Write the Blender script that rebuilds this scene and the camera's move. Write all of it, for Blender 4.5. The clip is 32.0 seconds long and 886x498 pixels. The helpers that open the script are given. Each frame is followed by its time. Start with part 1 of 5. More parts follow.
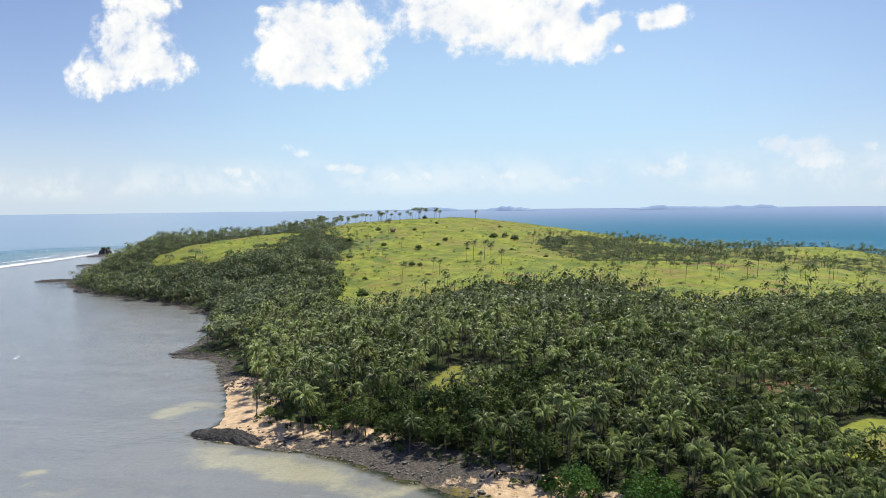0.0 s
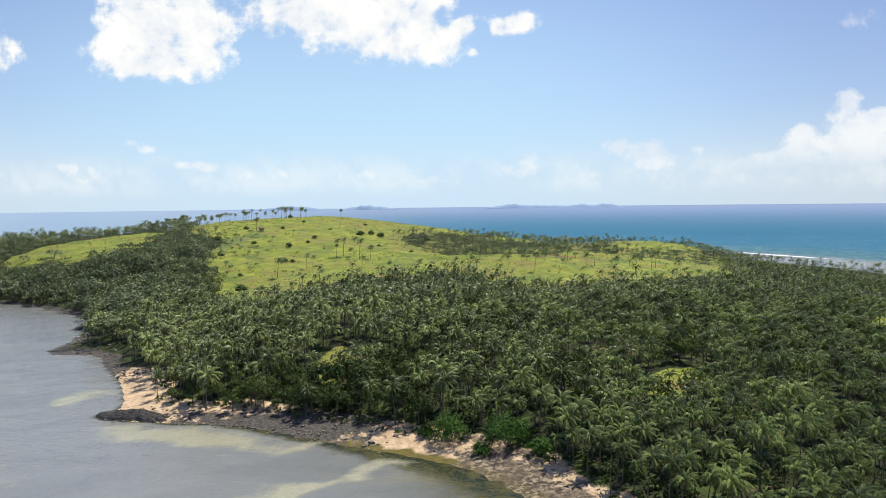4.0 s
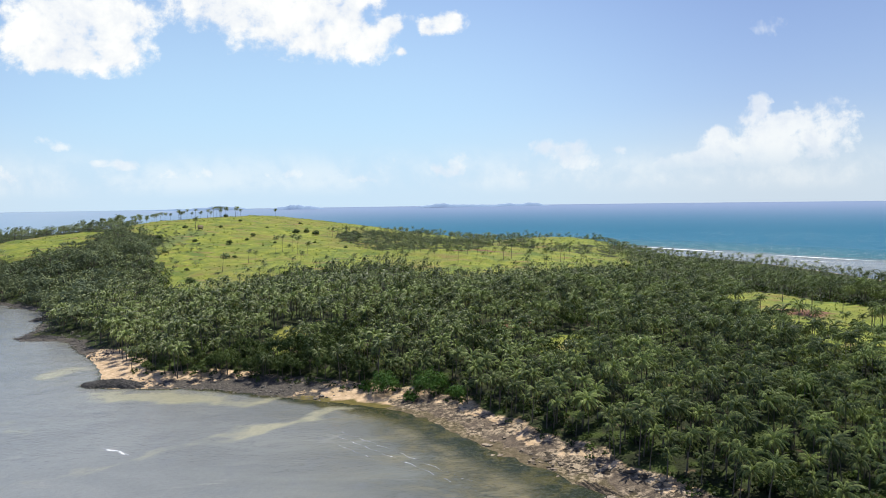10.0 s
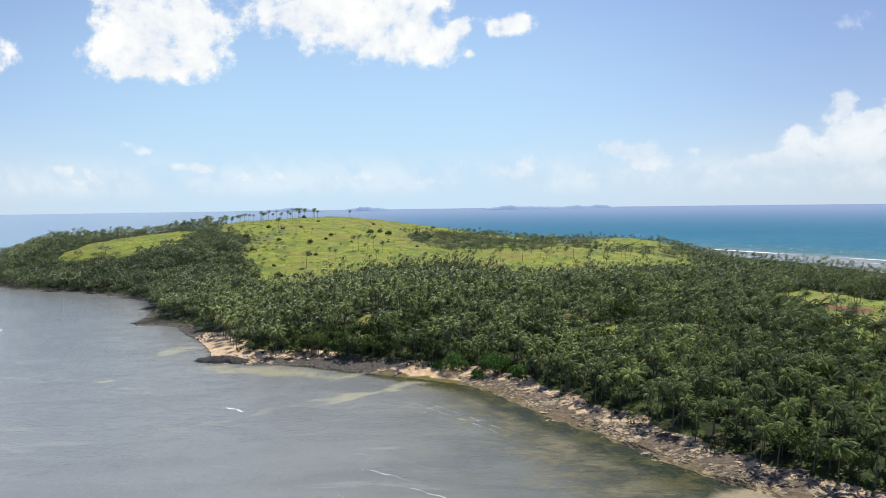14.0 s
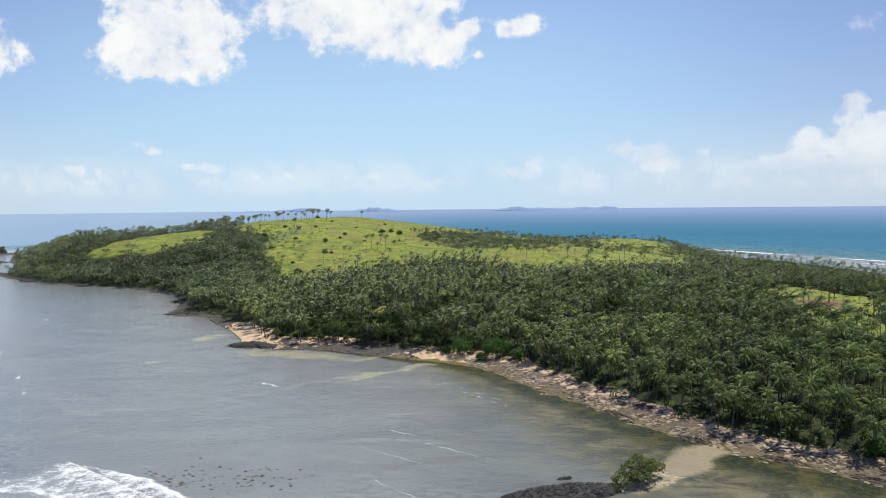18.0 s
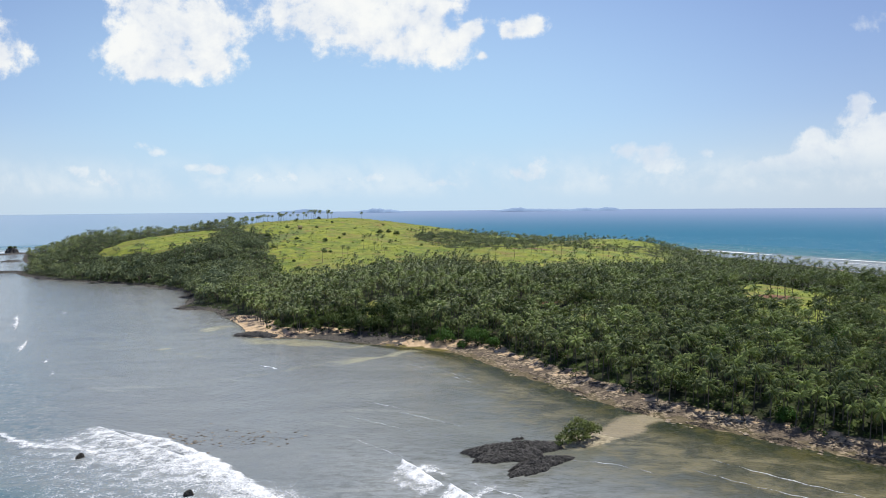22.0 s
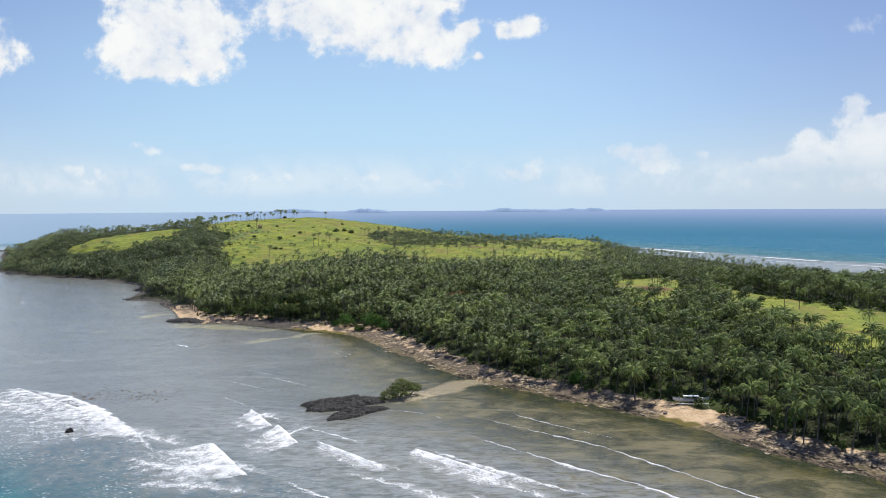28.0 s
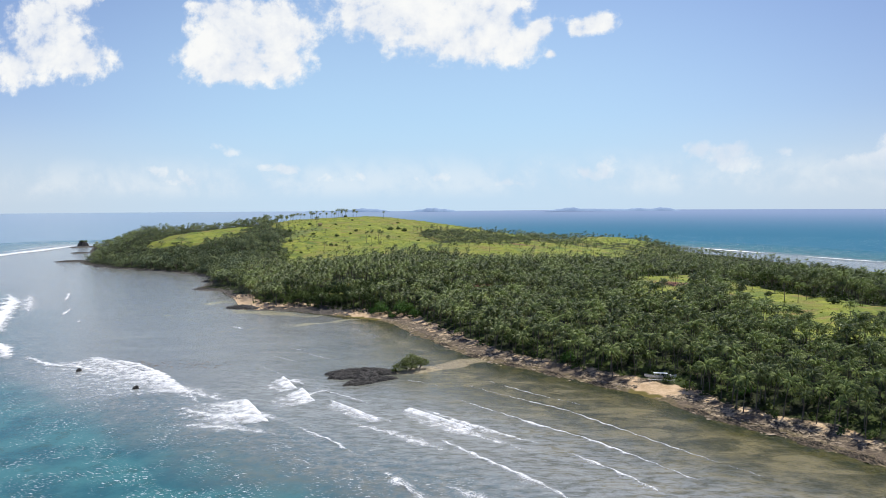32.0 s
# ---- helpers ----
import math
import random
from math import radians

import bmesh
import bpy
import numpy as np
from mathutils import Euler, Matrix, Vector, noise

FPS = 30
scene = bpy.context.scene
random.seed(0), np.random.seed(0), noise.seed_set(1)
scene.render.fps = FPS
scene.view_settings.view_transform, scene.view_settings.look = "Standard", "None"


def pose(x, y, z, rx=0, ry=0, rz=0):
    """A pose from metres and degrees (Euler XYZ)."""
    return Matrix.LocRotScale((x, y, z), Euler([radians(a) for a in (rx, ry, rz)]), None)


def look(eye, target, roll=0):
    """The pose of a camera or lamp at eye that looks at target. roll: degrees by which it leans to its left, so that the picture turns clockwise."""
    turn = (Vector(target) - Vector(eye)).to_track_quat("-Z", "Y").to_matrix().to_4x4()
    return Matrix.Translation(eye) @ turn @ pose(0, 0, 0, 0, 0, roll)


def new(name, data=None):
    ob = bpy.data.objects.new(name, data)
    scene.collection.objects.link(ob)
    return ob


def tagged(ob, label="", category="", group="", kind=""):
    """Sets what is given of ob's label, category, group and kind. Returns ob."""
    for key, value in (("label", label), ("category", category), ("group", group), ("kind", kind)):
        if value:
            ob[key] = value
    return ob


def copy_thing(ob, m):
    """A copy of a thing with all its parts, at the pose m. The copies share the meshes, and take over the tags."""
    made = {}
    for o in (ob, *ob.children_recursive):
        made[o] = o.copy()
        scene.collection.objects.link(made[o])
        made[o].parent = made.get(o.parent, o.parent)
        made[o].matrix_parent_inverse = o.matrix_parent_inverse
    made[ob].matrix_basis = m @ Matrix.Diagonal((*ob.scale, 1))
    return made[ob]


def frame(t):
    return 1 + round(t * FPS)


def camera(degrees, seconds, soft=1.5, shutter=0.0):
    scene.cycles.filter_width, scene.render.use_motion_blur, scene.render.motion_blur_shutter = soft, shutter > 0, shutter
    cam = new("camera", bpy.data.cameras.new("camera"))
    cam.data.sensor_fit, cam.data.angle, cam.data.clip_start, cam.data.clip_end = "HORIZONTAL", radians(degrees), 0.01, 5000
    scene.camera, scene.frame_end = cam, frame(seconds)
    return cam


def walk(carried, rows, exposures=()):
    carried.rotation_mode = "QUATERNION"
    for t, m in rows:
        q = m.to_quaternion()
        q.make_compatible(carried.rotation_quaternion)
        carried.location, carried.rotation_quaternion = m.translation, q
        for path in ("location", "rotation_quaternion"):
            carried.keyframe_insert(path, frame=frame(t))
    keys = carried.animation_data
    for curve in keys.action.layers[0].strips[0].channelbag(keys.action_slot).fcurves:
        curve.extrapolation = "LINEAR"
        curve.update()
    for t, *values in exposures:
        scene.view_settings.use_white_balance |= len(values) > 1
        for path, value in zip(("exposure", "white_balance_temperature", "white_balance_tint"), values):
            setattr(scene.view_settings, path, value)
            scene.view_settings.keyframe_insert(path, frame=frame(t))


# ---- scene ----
# ---- camera ----
cam = camera(63.39, 32.0, soft=0.5)


def fly(x, y, z, yaw, pitch, roll):
    """A pose from a place, the bearing east of north, the pitch and the roll in degrees."""
    a, b = radians(yaw), radians(pitch)
    ahead = Vector((math.sin(a) * math.cos(b), math.cos(a) * math.cos(b), math.sin(b)))
    return look((x, y, z), Vector((x, y, z)) + ahead, roll)


PATH = [
    (0, 3.19, 118.33, 71.00, -11.688, -3.502, -0.60),
    (0.5, 2.82, 113.66, 70.98, -9.676, -3.538, -0.60),
    (1, 2.39, 108.94, 70.96, -7.680, -3.564, -0.60),
    (1.5, 1.93, 104.17, 70.95, -5.687, -3.586, -0.61),
    (2, 1.47, 99.41, 70.94, -3.612, -3.641, -0.61),
    (2.5, 1.05, 94.70, 70.94, -1.542, -3.636, -0.61),
    (3, 0.73, 90.07, 70.96, -0.530, -3.638, -0.62),
    (3.5, 0.55, 85.53, 70.95, -0.520, -3.668, -0.63),
    (5.5, -0.10, 67.68, 70.94, 0.036, -3.701, -0.68),
    (6, -0.23, 63.26, 70.96, 0.242, -3.708, -0.68),
    (7, -0.38, 54.50, 71.05, 1.510, -3.713, -0.66),
    (8, -0.69, 45.44, 71.04, 4.098, -3.742, -0.66),
    (9, -0.92, 36.30, 71.05, 6.220, -3.826, -0.70),
    (9.5, -1.00, 31.79, 71.07, 6.497, -3.811, -0.73),
    (10, -1.15, 27.37, 71.10, 5.141, -3.804, -0.76),
    (10.5, -1.40, 23.05, 71.13, 3.991, -3.774, -0.77),
    (11, -1.74, 18.69, 71.17, 3.648, -3.760, -0.78),
    (12, -2.48, 9.60, 71.24, 2.235, -3.679, -0.77),
    (13, -2.95, 0.08, 71.26, 0.608, -3.656, -0.74),
    (14, -3.13, -9.43, 71.24, -0.206, -3.584, -0.72),
    (14.5, -3.16, -14.08, 71.25, -0.347, -3.610, -0.70),
    (16.5, -3.07, -32.38, 71.48, -0.855, -3.549, -0.60),
    (17, -3.07, -36.82, 71.52, -0.850, -3.511, -0.58),
    (18, -3.02, -45.48, 71.63, -0.874, -3.513, -0.54),
    (19, -2.37, -54.27, 71.78, -0.904, -3.511, -0.52),
    (20, -0.83, -63.24, 71.87, -0.985, -3.520, -0.52),
    (21, 2.16, -71.92, 72.02, -1.067, -3.476, -0.51),
    (22, 7.09, -80.27, 72.19, -1.144, -3.434, -0.48),
    (23, 14.13, -88.58, 72.31, -1.092, -3.433, -0.43),
    (24, 22.89, -97.05, 72.40, -1.079, -3.433, -0.40),
    (25, 32.68, -105.45, 72.41, -1.056, -3.421, -0.38),
    (25.5, 37.78, -109.70, 72.40, -1.022, -3.423, -0.37),
    (27.5, 58.65, -126.83, 72.35, -0.898, -3.434, -0.35),
    (28, 63.40, -131.40, 72.31, -0.810, -3.428, -0.35),
    (29, 71.83, -141.01, 72.21, -0.730, -3.456, -0.35),
    (30, 79.09, -150.90, 72.10, -1.153, -3.456, -0.34),
    (31, 85.72, -161.10, 72.08, -1.931, -3.484, -0.33),
    (31.5, 88.97, -166.27, 72.07, -3.514, -3.457, -0.33),
    (32, 92.30, -171.48, 72.05, -6.402, -3.430, -0.32),
]
walk(cam, [(row[0], fly(*row[1:])) for row in PATH], exposures=[(0.0, 0.06, 6660, 8), (11.0, 0.06, 6540, 8), (18.0, -0.05, 6460, 8), (25.0, -0.07, 6440, 8), (32.0, -0.06, 6450, 9)])
# ---- sky, clouds, sun ----
SUN_DIR = Vector((0.36, 0.34, 1.0)).normalized()


def nodes_of(tree):
    tree.nodes.clear()
    return tree.nodes, tree.links


def build_world():
    world = bpy.data.worlds.new("sky")
    scene.world = world
    world.use_nodes = True
    n, l = nodes_of(world.node_tree)

    def math_node(op, a, b=None, clamp=False):
        m = n.new("ShaderNodeMath")
        m.operation, m.use_clamp = op, clamp
        for i, v in enumerate((a, b)):
            if v is None:
                continue
            if isinstance(v, (int, float)):
                m.inputs[i].default_value = v
            else:
                l.new(v, m.inputs[i])
        return m.outputs[0]

    def smooth(v, lo, hi):
        m = n.new("ShaderNodeMapRange")
        m.interpolation_type = "SMOOTHSTEP"
        l.new(v, m.inputs["Value"])
        m.inputs["From Min"].default_value, m.inputs["From Max"].default_value = lo, hi
        return m.outputs["Result"]

    sky = n.new("ShaderNodeTexSky")
    sky.sky_type, sky.sun_disc = "NISHITA", False
    sky.sun_elevation = math.asin(SUN_DIR.z)
    sky.sun_rotation = math.atan2(SUN_DIR.x, SUN_DIR.y)
    sky.altitude, sky.air_density, sky.dust_density, sky.ozone_density = 60, 1.0, 0.4, 2.0
    coord = n.new("ShaderNodeTexCoord")
    sep = n.new("ShaderNodeSeparateXYZ")
    l.new(coord.outputs["Generated"], sep.inputs[0])
    ahead = math_node("MAXIMUM", sep.outputs["Y"], 0.02)
    u = math_node("DIVIDE", sep.outputs["X"], ahead)
    v = math_node("DIVIDE", sep.outputs["Z"], ahead)
    plane = n.new("ShaderNodeCombineXYZ")
    l.new(u, plane.inputs[0]), l.new(v, plane.inputs[1])

    def fbm(scale, detail, rough, warp=0.0):
        t = n.new("ShaderNodeTexNoise")
        t.inputs["Scale"].default_value, t.inputs["Detail"].default_value = scale, detail
        t.inputs["Roughness"].default_value, t.inputs["Distortion"].default_value = rough, warp
        l.new(plane.outputs[0], t.inputs["Vector"])
        return t.outputs["Fac"]

    puffs, fine, tufts = fbm(9.0, 7.0, 0.6, 0.3), fbm(34.0, 5.0, 0.6), fbm(30.0, 6.0, 0.62, 0.2)

    def field(blobs):
        """How deep inside some overlapping soft ellipses (centre, half axes) a direction lies."""
        total = None
        for bu, bv, a, b in blobs:
            off = n.new("ShaderNodeVectorMath")
            off.operation = "SUBTRACT"
            l.new(plane.outputs[0], off.inputs[0])
            off.inputs[1].default_value = (bu, bv, 0)
            mul = n.new("ShaderNodeVectorMath")
            mul.operation = "MULTIPLY"
            l.new(off.outputs[0], mul.inputs[0])
            mul.inputs[1].default_value = (1 / a, 1 / b, 0)
            sq = n.new("ShaderNodeVectorMath")
            sq.operation = "DOT_PRODUCT"
            l.new(mul.outputs[0], sq.inputs[0]), l.new(mul.outputs[0], sq.inputs[1])
            lobe = math_node("POWER", 0.32, sq.outputs["Value"])
            total = lobe if total is None else math_node("ADD", total, lobe)
        outside = math_node("MULTIPLY", math_node("SUBTRACT", 1.0, smooth(total, 0.0, 0.3)), 0.7)
        return math_node("SUBTRACT", math_node("SUBTRACT", math_node("MINIMUM", total, 1.1), 0.42), outside)

    # high cumulus, each a few overlapping lobes, in a plane one unit north of the eye
    high = field(CLOUDS_HIGH)
    far = field(CLOUDS_FAR)
    wobble = math_node("ADD", math_node("MULTIPLY", math_node("SUBTRACT", puffs, 0.5), 2.3),
                       math_node("MULTIPLY", math_node("SUBTRACT", fine, 0.5), 2.3))
    dens_high = smooth(math_node("ADD", high, wobble), -0.18, 0.58)
    dens_far = math_node("MULTIPLY", smooth(math_node("ADD", far, math_node("MULTIPLY", math_node("SUBTRACT", tufts, 0.5), 3.6)), -0.15, 1.0), 0.62)
    # a thin, even veil of trade-wind cloud low over the sea, all the way round
    band = math_node("MULTIPLY", smooth(v, 0.005, 0.03), math_node("SUBTRACT", 1.0, smooth(v, 0.035, 0.085)))
    veil = math_node("MULTIPLY", math_node("MULTIPLY", band, smooth(math_node("ADD", puffs, math_node("MULTIPLY", fine, 0.3)), 0.48, 0.8)), 0.34)
    tower = field(CLOUDS_TOWER)
    foot = smooth(v, 0.02, 0.085)
    dens_tower = math_node("MULTIPLY", math_node("MULTIPLY", smooth(math_node("ADD", tower, math_node("MULTIPLY", math_node("SUBTRACT", tufts, 0.5), 2.6)), -0.1, 0.6), 0.74), foot)
    dens = math_node("MAXIMUM", math_node("MAXIMUM", math_node("MAXIMUM", dens_high, dens_far), dens_tower), veil)

    shade = n.new("ShaderNodeMix")
    shade.data_type = "RGBA"
    l.new(smooth(math_node("ADD", math_node("MULTIPLY", puffs, 0.9), math_node("MULTIPLY", fine, 0.35)), 0.5, 0.74), shade.inputs["Factor"])
    shade.inputs["A"].default_value, shade.inputs["B"].default_value = (0.80, 0.84, 0.92, 1), (1.00, 1.00, 0.99, 1)
    scaled = n.new("ShaderNodeVectorMath")
    scaled.operation = "SCALE"
    l.new(sky.outputs[0], scaled.inputs[0])
    scaled.inputs["Scale"].default_value = SKY_STRENGTH
    clear = n.new("ShaderNodeVectorMath")
    clear.operation = "MULTIPLY"
    l.new(scaled.outputs[0], clear.inputs[0])
    clear.inputs[1].default_value = (1.05, 1.0, 1.27)
    # the sky deepens towards the east
    deeper = n.new("ShaderNodeVectorMath")
    deeper.operation = "SCALE"
    l.new(clear.outputs[0], deeper.inputs[0])
    l.new(math_node("SUBTRACT", 1.0, math_node("MULTIPLY", smooth(sep.outputs["X"], 0.05, 0.6), 0.24)), deeper.inputs["Scale"])
    # milky sea haze towards the horizon
    haze = n.new("ShaderNodeMix")
    haze.data_type = "RGBA"
    l.new(math_node("MULTIPLY", math_node("SUBTRACT", 1.0, smooth(sep.outputs["Z"], -0.02, 0.5)), math_node("SUBTRACT", 0.93, math_node("MULTIPLY", smooth(math_node("ABSOLUTE", math_node("ADD", u, 0.14)), 0.1, 0.75), 0.64))), haze.inputs["Factor"])
    l.new(deeper.outputs[0], haze.inputs["A"])
    haze.inputs["B"].default_value = (0.52, 0.78, 1.0, 1)
    low = n.new("ShaderNodeMix")
    low.data_type = "RGBA"
    l.new(math_node("MULTIPLY", math_node("SUBTRACT", 1.0, smooth(sep.outputs["Z"], -0.01, 0.13)), 0.7), low.inputs["Factor"])
    l.new(haze.outputs["Result"], low.inputs["A"])
    low.inputs["B"].default_value = (0.62, 0.755, 0.90, 1)
    mix = n.new("ShaderNodeMix")
    mix.data_type = "RGBA"
    l.new(dens, mix.inputs["Factor"])
    l.new(low.outputs["Result"], mix.inputs["A"])
    l.new(shade.outputs["Result"], mix.inputs["B"])
    back = n.new("ShaderNodeBackground")
    l.new(mix.outputs["Result"], back.inputs["Color"])
    out = n.new("ShaderNodeOutputWorld")
    l.new(back.outputs[0], out.inputs["Surface"])


SKY_STRENGTH = 0.10
CLOUDS_HIGH = [(-0.689, 0.276, 0.064, 0.042), (-0.638, 0.217, 0.053, 0.034), (-0.759, 0.204, 0.050, 0.033), (-0.700, 0.236, 0.053, 0.037), (-0.669, 0.324, 0.070, 0.036),
               (-0.390, 0.247, 0.071, 0.040), (-0.446, 0.215, 0.049, 0.032),
               (-0.404, 0.195, 0.067, 0.023), (-0.337, 0.200, 0.041, 0.026), (-0.419, 0.274, 0.047, 0.031), (-0.350, 0.262, 0.038, 0.031), (-0.463, 0.286, 0.019, 0.009), (-0.310, 0.242, 0.020, 0.018),
               (-0.222, 0.266, 0.051, 0.030), (-0.148, 0.248, 0.074, 0.042), (-0.078, 0.229, 0.062, 0.034), (-0.016, 0.215, 0.040, 0.026), (-0.047, 0.258, 0.051, 0.037), (-0.116, 0.300, 0.155, 0.034),
               (0.026, 0.240, 0.019, 0.017), (0.038, 0.205, 0.009, 0.007), (0.091, 0.245, 0.032, 0.014), (0.074, 0.235, 0.015, 0.011), (0.109, 0.247, 0.017, 0.013)]
CLOUDS_TOWER = [(0.549, 0.136, 0.017, 0.015), (0.555, 0.112, 0.025, 0.018), (0.491, 0.094, 0.016, 0.010), (0.495, 0.074, 0.039, 0.020), (0.556, 0.081, 0.051, 0.032), (0.542, 0.053, 0.085, 0.022),
                (0.596, 0.099, 0.025, 0.028), (0.407, 0.047, 0.020, 0.011), (0.449, 0.054, 0.032, 0.014), (0.656, 0.093, 0.061, 0.046)]
CLOUDS_FAR = [(0.237, 0.072, 0.025, 0.012), (0.278, 0.073, 0.025, 0.015), (0.271, 0.053, 0.050, 0.020), (0.348, 0.071, 0.015, 0.010), (0.111, 0.054, 0.023, 0.015), (0.092, 0.041, 0.025, 0.012),
              (0.201, 0.036, 0.011, 0.008), (-0.436, 0.088, 0.012, 0.007), (-0.415, 0.078, 0.014, 0.006), (-0.527, 0.054, 0.025, 0.009), (-0.508, 0.038, 0.041, 0.013), (-0.339, 0.053, 0.040, 0.009),
              (-0.376, 0.058, 0.014, 0.006), (-0.254, 0.040, 0.071, 0.011), (-0.116, 0.039, 0.043, 0.009), (-0.018, 0.032, 0.031, 0.008), (0.025, 0.058, 0.008, 0.007), (0.560, 0.244, 0.027, 0.014)]
build_world()
sun = new("sun", bpy.data.lights.new("sun", "SUN"))
sun.data.energy, sun.data.angle, sun.data.color = 5.0, radians(0.6), (1.0, 0.95, 0.87)
sun.matrix_world = look(SUN_DIR * 900, (0, 0, 0))
scene.view_settings.exposure = 0.0

# ---- materials ----
class Mat:
    """A node material with short ways to chain textures."""

    def __init__(self, name, rough=0.8, spec=0.3):
        self.m = bpy.data.materials.new(name)
        self.m.use_nodes = True
        self.n, self.l = nodes_of(self.m.node_tree)
        self.b = self.n.new("ShaderNodeBsdfPrincipled")
        self.out = self.n.new("ShaderNodeOutputMaterial")
        self.l.new(self.b.outputs[0], self.out.inputs["Surface"])
        self.b.inputs["Roughness"].default_value = rough
        self.b.inputs["Specular IOR Level"].default_value = spec
        self.pos = self.n.new("ShaderNodeNewGeometry").outputs["Position"]

    def put(self, v, socket):
        if isinstance(v, (int, float)):
            socket.default_value = v
        elif isinstance(v, tuple):
            socket.default_value = (*v, 1) if len(v) == 3 else v
        else:
            self.l.new(v, socket)

    def noise(self, scale, detail=4, rough=0.55, warp=0.0, stretch=None, turn=0.0):
        t = self.n.new("ShaderNodeTexNoise")
        t.inputs["Scale"].default_value, t.inputs["Detail"].default_value = scale, detail
        t.inputs["Roughness"].default_value, t.inputs["Distortion"].default_value = rough, warp
        if stretch:
            mp = self.n.new("ShaderNodeMapping")
            mp.inputs["Scale"].default_value, mp.inputs["Rotation"].default_value = stretch, (0, 0, turn)
            self.l.new(self.pos, mp.inputs["Vector"])
            self.l.new(mp.outputs[0], t.inputs["Vector"])
        else:
            self.l.new(self.pos, t.inputs["Vector"])
        return t.outputs["Fac"]

    def cells(self, scale, feature="F1"):
        t = self.n.new("ShaderNodeTexVoronoi")
        t.feature = feature
        t.inputs["Scale"].default_value = scale
        self.l.new(self.pos, t.inputs["Vector"])
        return t.outputs["Distance"]

    def attr(self, name, out="Fac"):
        t = self.n.new("ShaderNodeAttribute")
        t.attribute_name = name
        return t.outputs[out]

    def chance(self, per_object=True):
        if per_object:
            return self.n.new("ShaderNodeObjectInfo").outputs["Random"]
        return self.n.new("ShaderNodeNewGeometry").outputs["Random Per Island"]

    def ramp(self, v, lo, hi):
        m = self.n.new("ShaderNodeMapRange")
        m.interpolation_type = "SMOOTHSTEP"
        self.put(v, m.inputs["Value"])
        m.inputs["From Min"].default_value, m.inputs["From Max"].default_value = lo, hi
        return m.outputs["Result"]

    def math(self, op, a, b):
        m = self.n.new("ShaderNodeMath")
        m.operation = op
        self.put(a, m.inputs[0]), self.put(b, m.inputs[1])
        return m.outputs[0]

    def mix(self, f, a, b):
        m = self.n.new("ShaderNodeMix")
        m.data_type = "RGBA"
        self.put(f, m.inputs["Factor"]), self.put(a, m.inputs["A"]), self.put(b, m.inputs["B"])
        return m.outputs["Result"]

    def color(self, v):
        self.put(v, self.b.inputs["Base Color"])
        return self

    def rough(self, v):
        self.put(v, self.b.inputs["Roughness"])
        return self

    def bump(self, v, strength, distance):
        m = self.n.new("ShaderNodeBump")
        m.inputs["Strength"].default_value, m.inputs["Distance"].default_value = strength, distance
        self.l.new(v, m.inputs["Height"])
        self.l.new(m.outputs[0], self.b.inputs["Normal"])
        return self

    def seethrough(self, light, share=0.14):
        """Leaves let some light through."""
        t = self.n.new("ShaderNodeBsdfTranslucent")
        self.put(light, t.inputs["Color"])
        m = self.n.new("ShaderNodeMixShader")
        m.inputs[0].default_value = share
        self.l.new(self.b.outputs[0], m.inputs[1]), self.l.new(t.outputs[0], m.inputs[2])
        self.l.new(m.outputs[0], self.out.inputs["Surface"])
        return self

    def holes(self, keep):
        """Only the share keep of the surface is there."""
        t = self.n.new("ShaderNodeBsdfTransparent")
        m = self.n.new("ShaderNodeMixShader")
        self.put(keep, m.inputs[0])
        self.l.new(t.outputs[0], m.inputs[1]), self.l.new(self.b.outputs[0], m.inputs[2])
        self.l.new(m.outputs[0], self.out.inputs["Surface"])
        return self


def leaf_material(name, dark, light, dry=None, rough=0.55, spec=0.16, through_light=0.16):
    """Foliage: each plant has its own tone, each leaf a little of its own; old fronds dry out."""
    m = Mat(name, rough, spec)
    w = m.math("ADD", m.math("MULTIPLY", m.noise(0.7, 3, 0.65), 0.62), m.math("MULTIPLY", m.attr("tone"), 0.52))
    w = m.math("ADD", w, m.math("MULTIPLY", m.chance(False), 0.24))
    c = m.mix(m.ramp(w, 0.48, 0.84), dark, light)
    c = m.mix(m.math("MULTIPLY", m.ramp(m.noise(0.022, 4), 0.43, 0.64), 0.5), c, dark)
    if dry:
        c = m.mix(m.math("MULTIPLY", m.ramp(m.math("ADD", m.attr("age"), m.math("MULTIPLY", m.attr("tone"), 0.25)), 0.86, 1.12), 0.6), c, dry)
        c = m.mix(m.math("MULTIPLY", m.ramp(m.noise(0.35, 2), 0.64, 0.78), 0.35), c, dry)
        c = m.mix(m.math("MULTIPLY", m.ramp(m.attr("rib"), 0.45, 1.0), 0.34), c, (0.34, 0.37, 0.125))
    m.color(c)
    return m.seethrough(m.mix(0.5, light, (0.18, 0.21, 0.03)), through_light)


palm_leaf = leaf_material("palm_leaf", (0.018, 0.040, 0.012), (0.212, 0.276, 0.067), (0.24, 0.17, 0.055), 0.45, 0.34, 0.13)
broad_leaf = leaf_material("broad_leaf", (0.028, 0.052, 0.016), (0.112, 0.155, 0.040))
bright_leaf = leaf_material("bright_leaf", (0.050, 0.125, 0.020), (0.15, 0.27, 0.045))
# greyer green of the far woods, lifted further to stand in for haze
hazed_leaf = leaf_material("hazed_leaf", (0.110, 0.140, 0.088), (0.240, 0.280, 0.142), None, 0.7, 0.06)
scrub_leaf = leaf_material("scrub_leaf", (0.016, 0.034, 0.009), (0.075, 0.12, 0.022))
grass_leaf = leaf_material("grass_leaf", (0.13, 0.185, 0.028), (0.27, 0.315, 0.052))

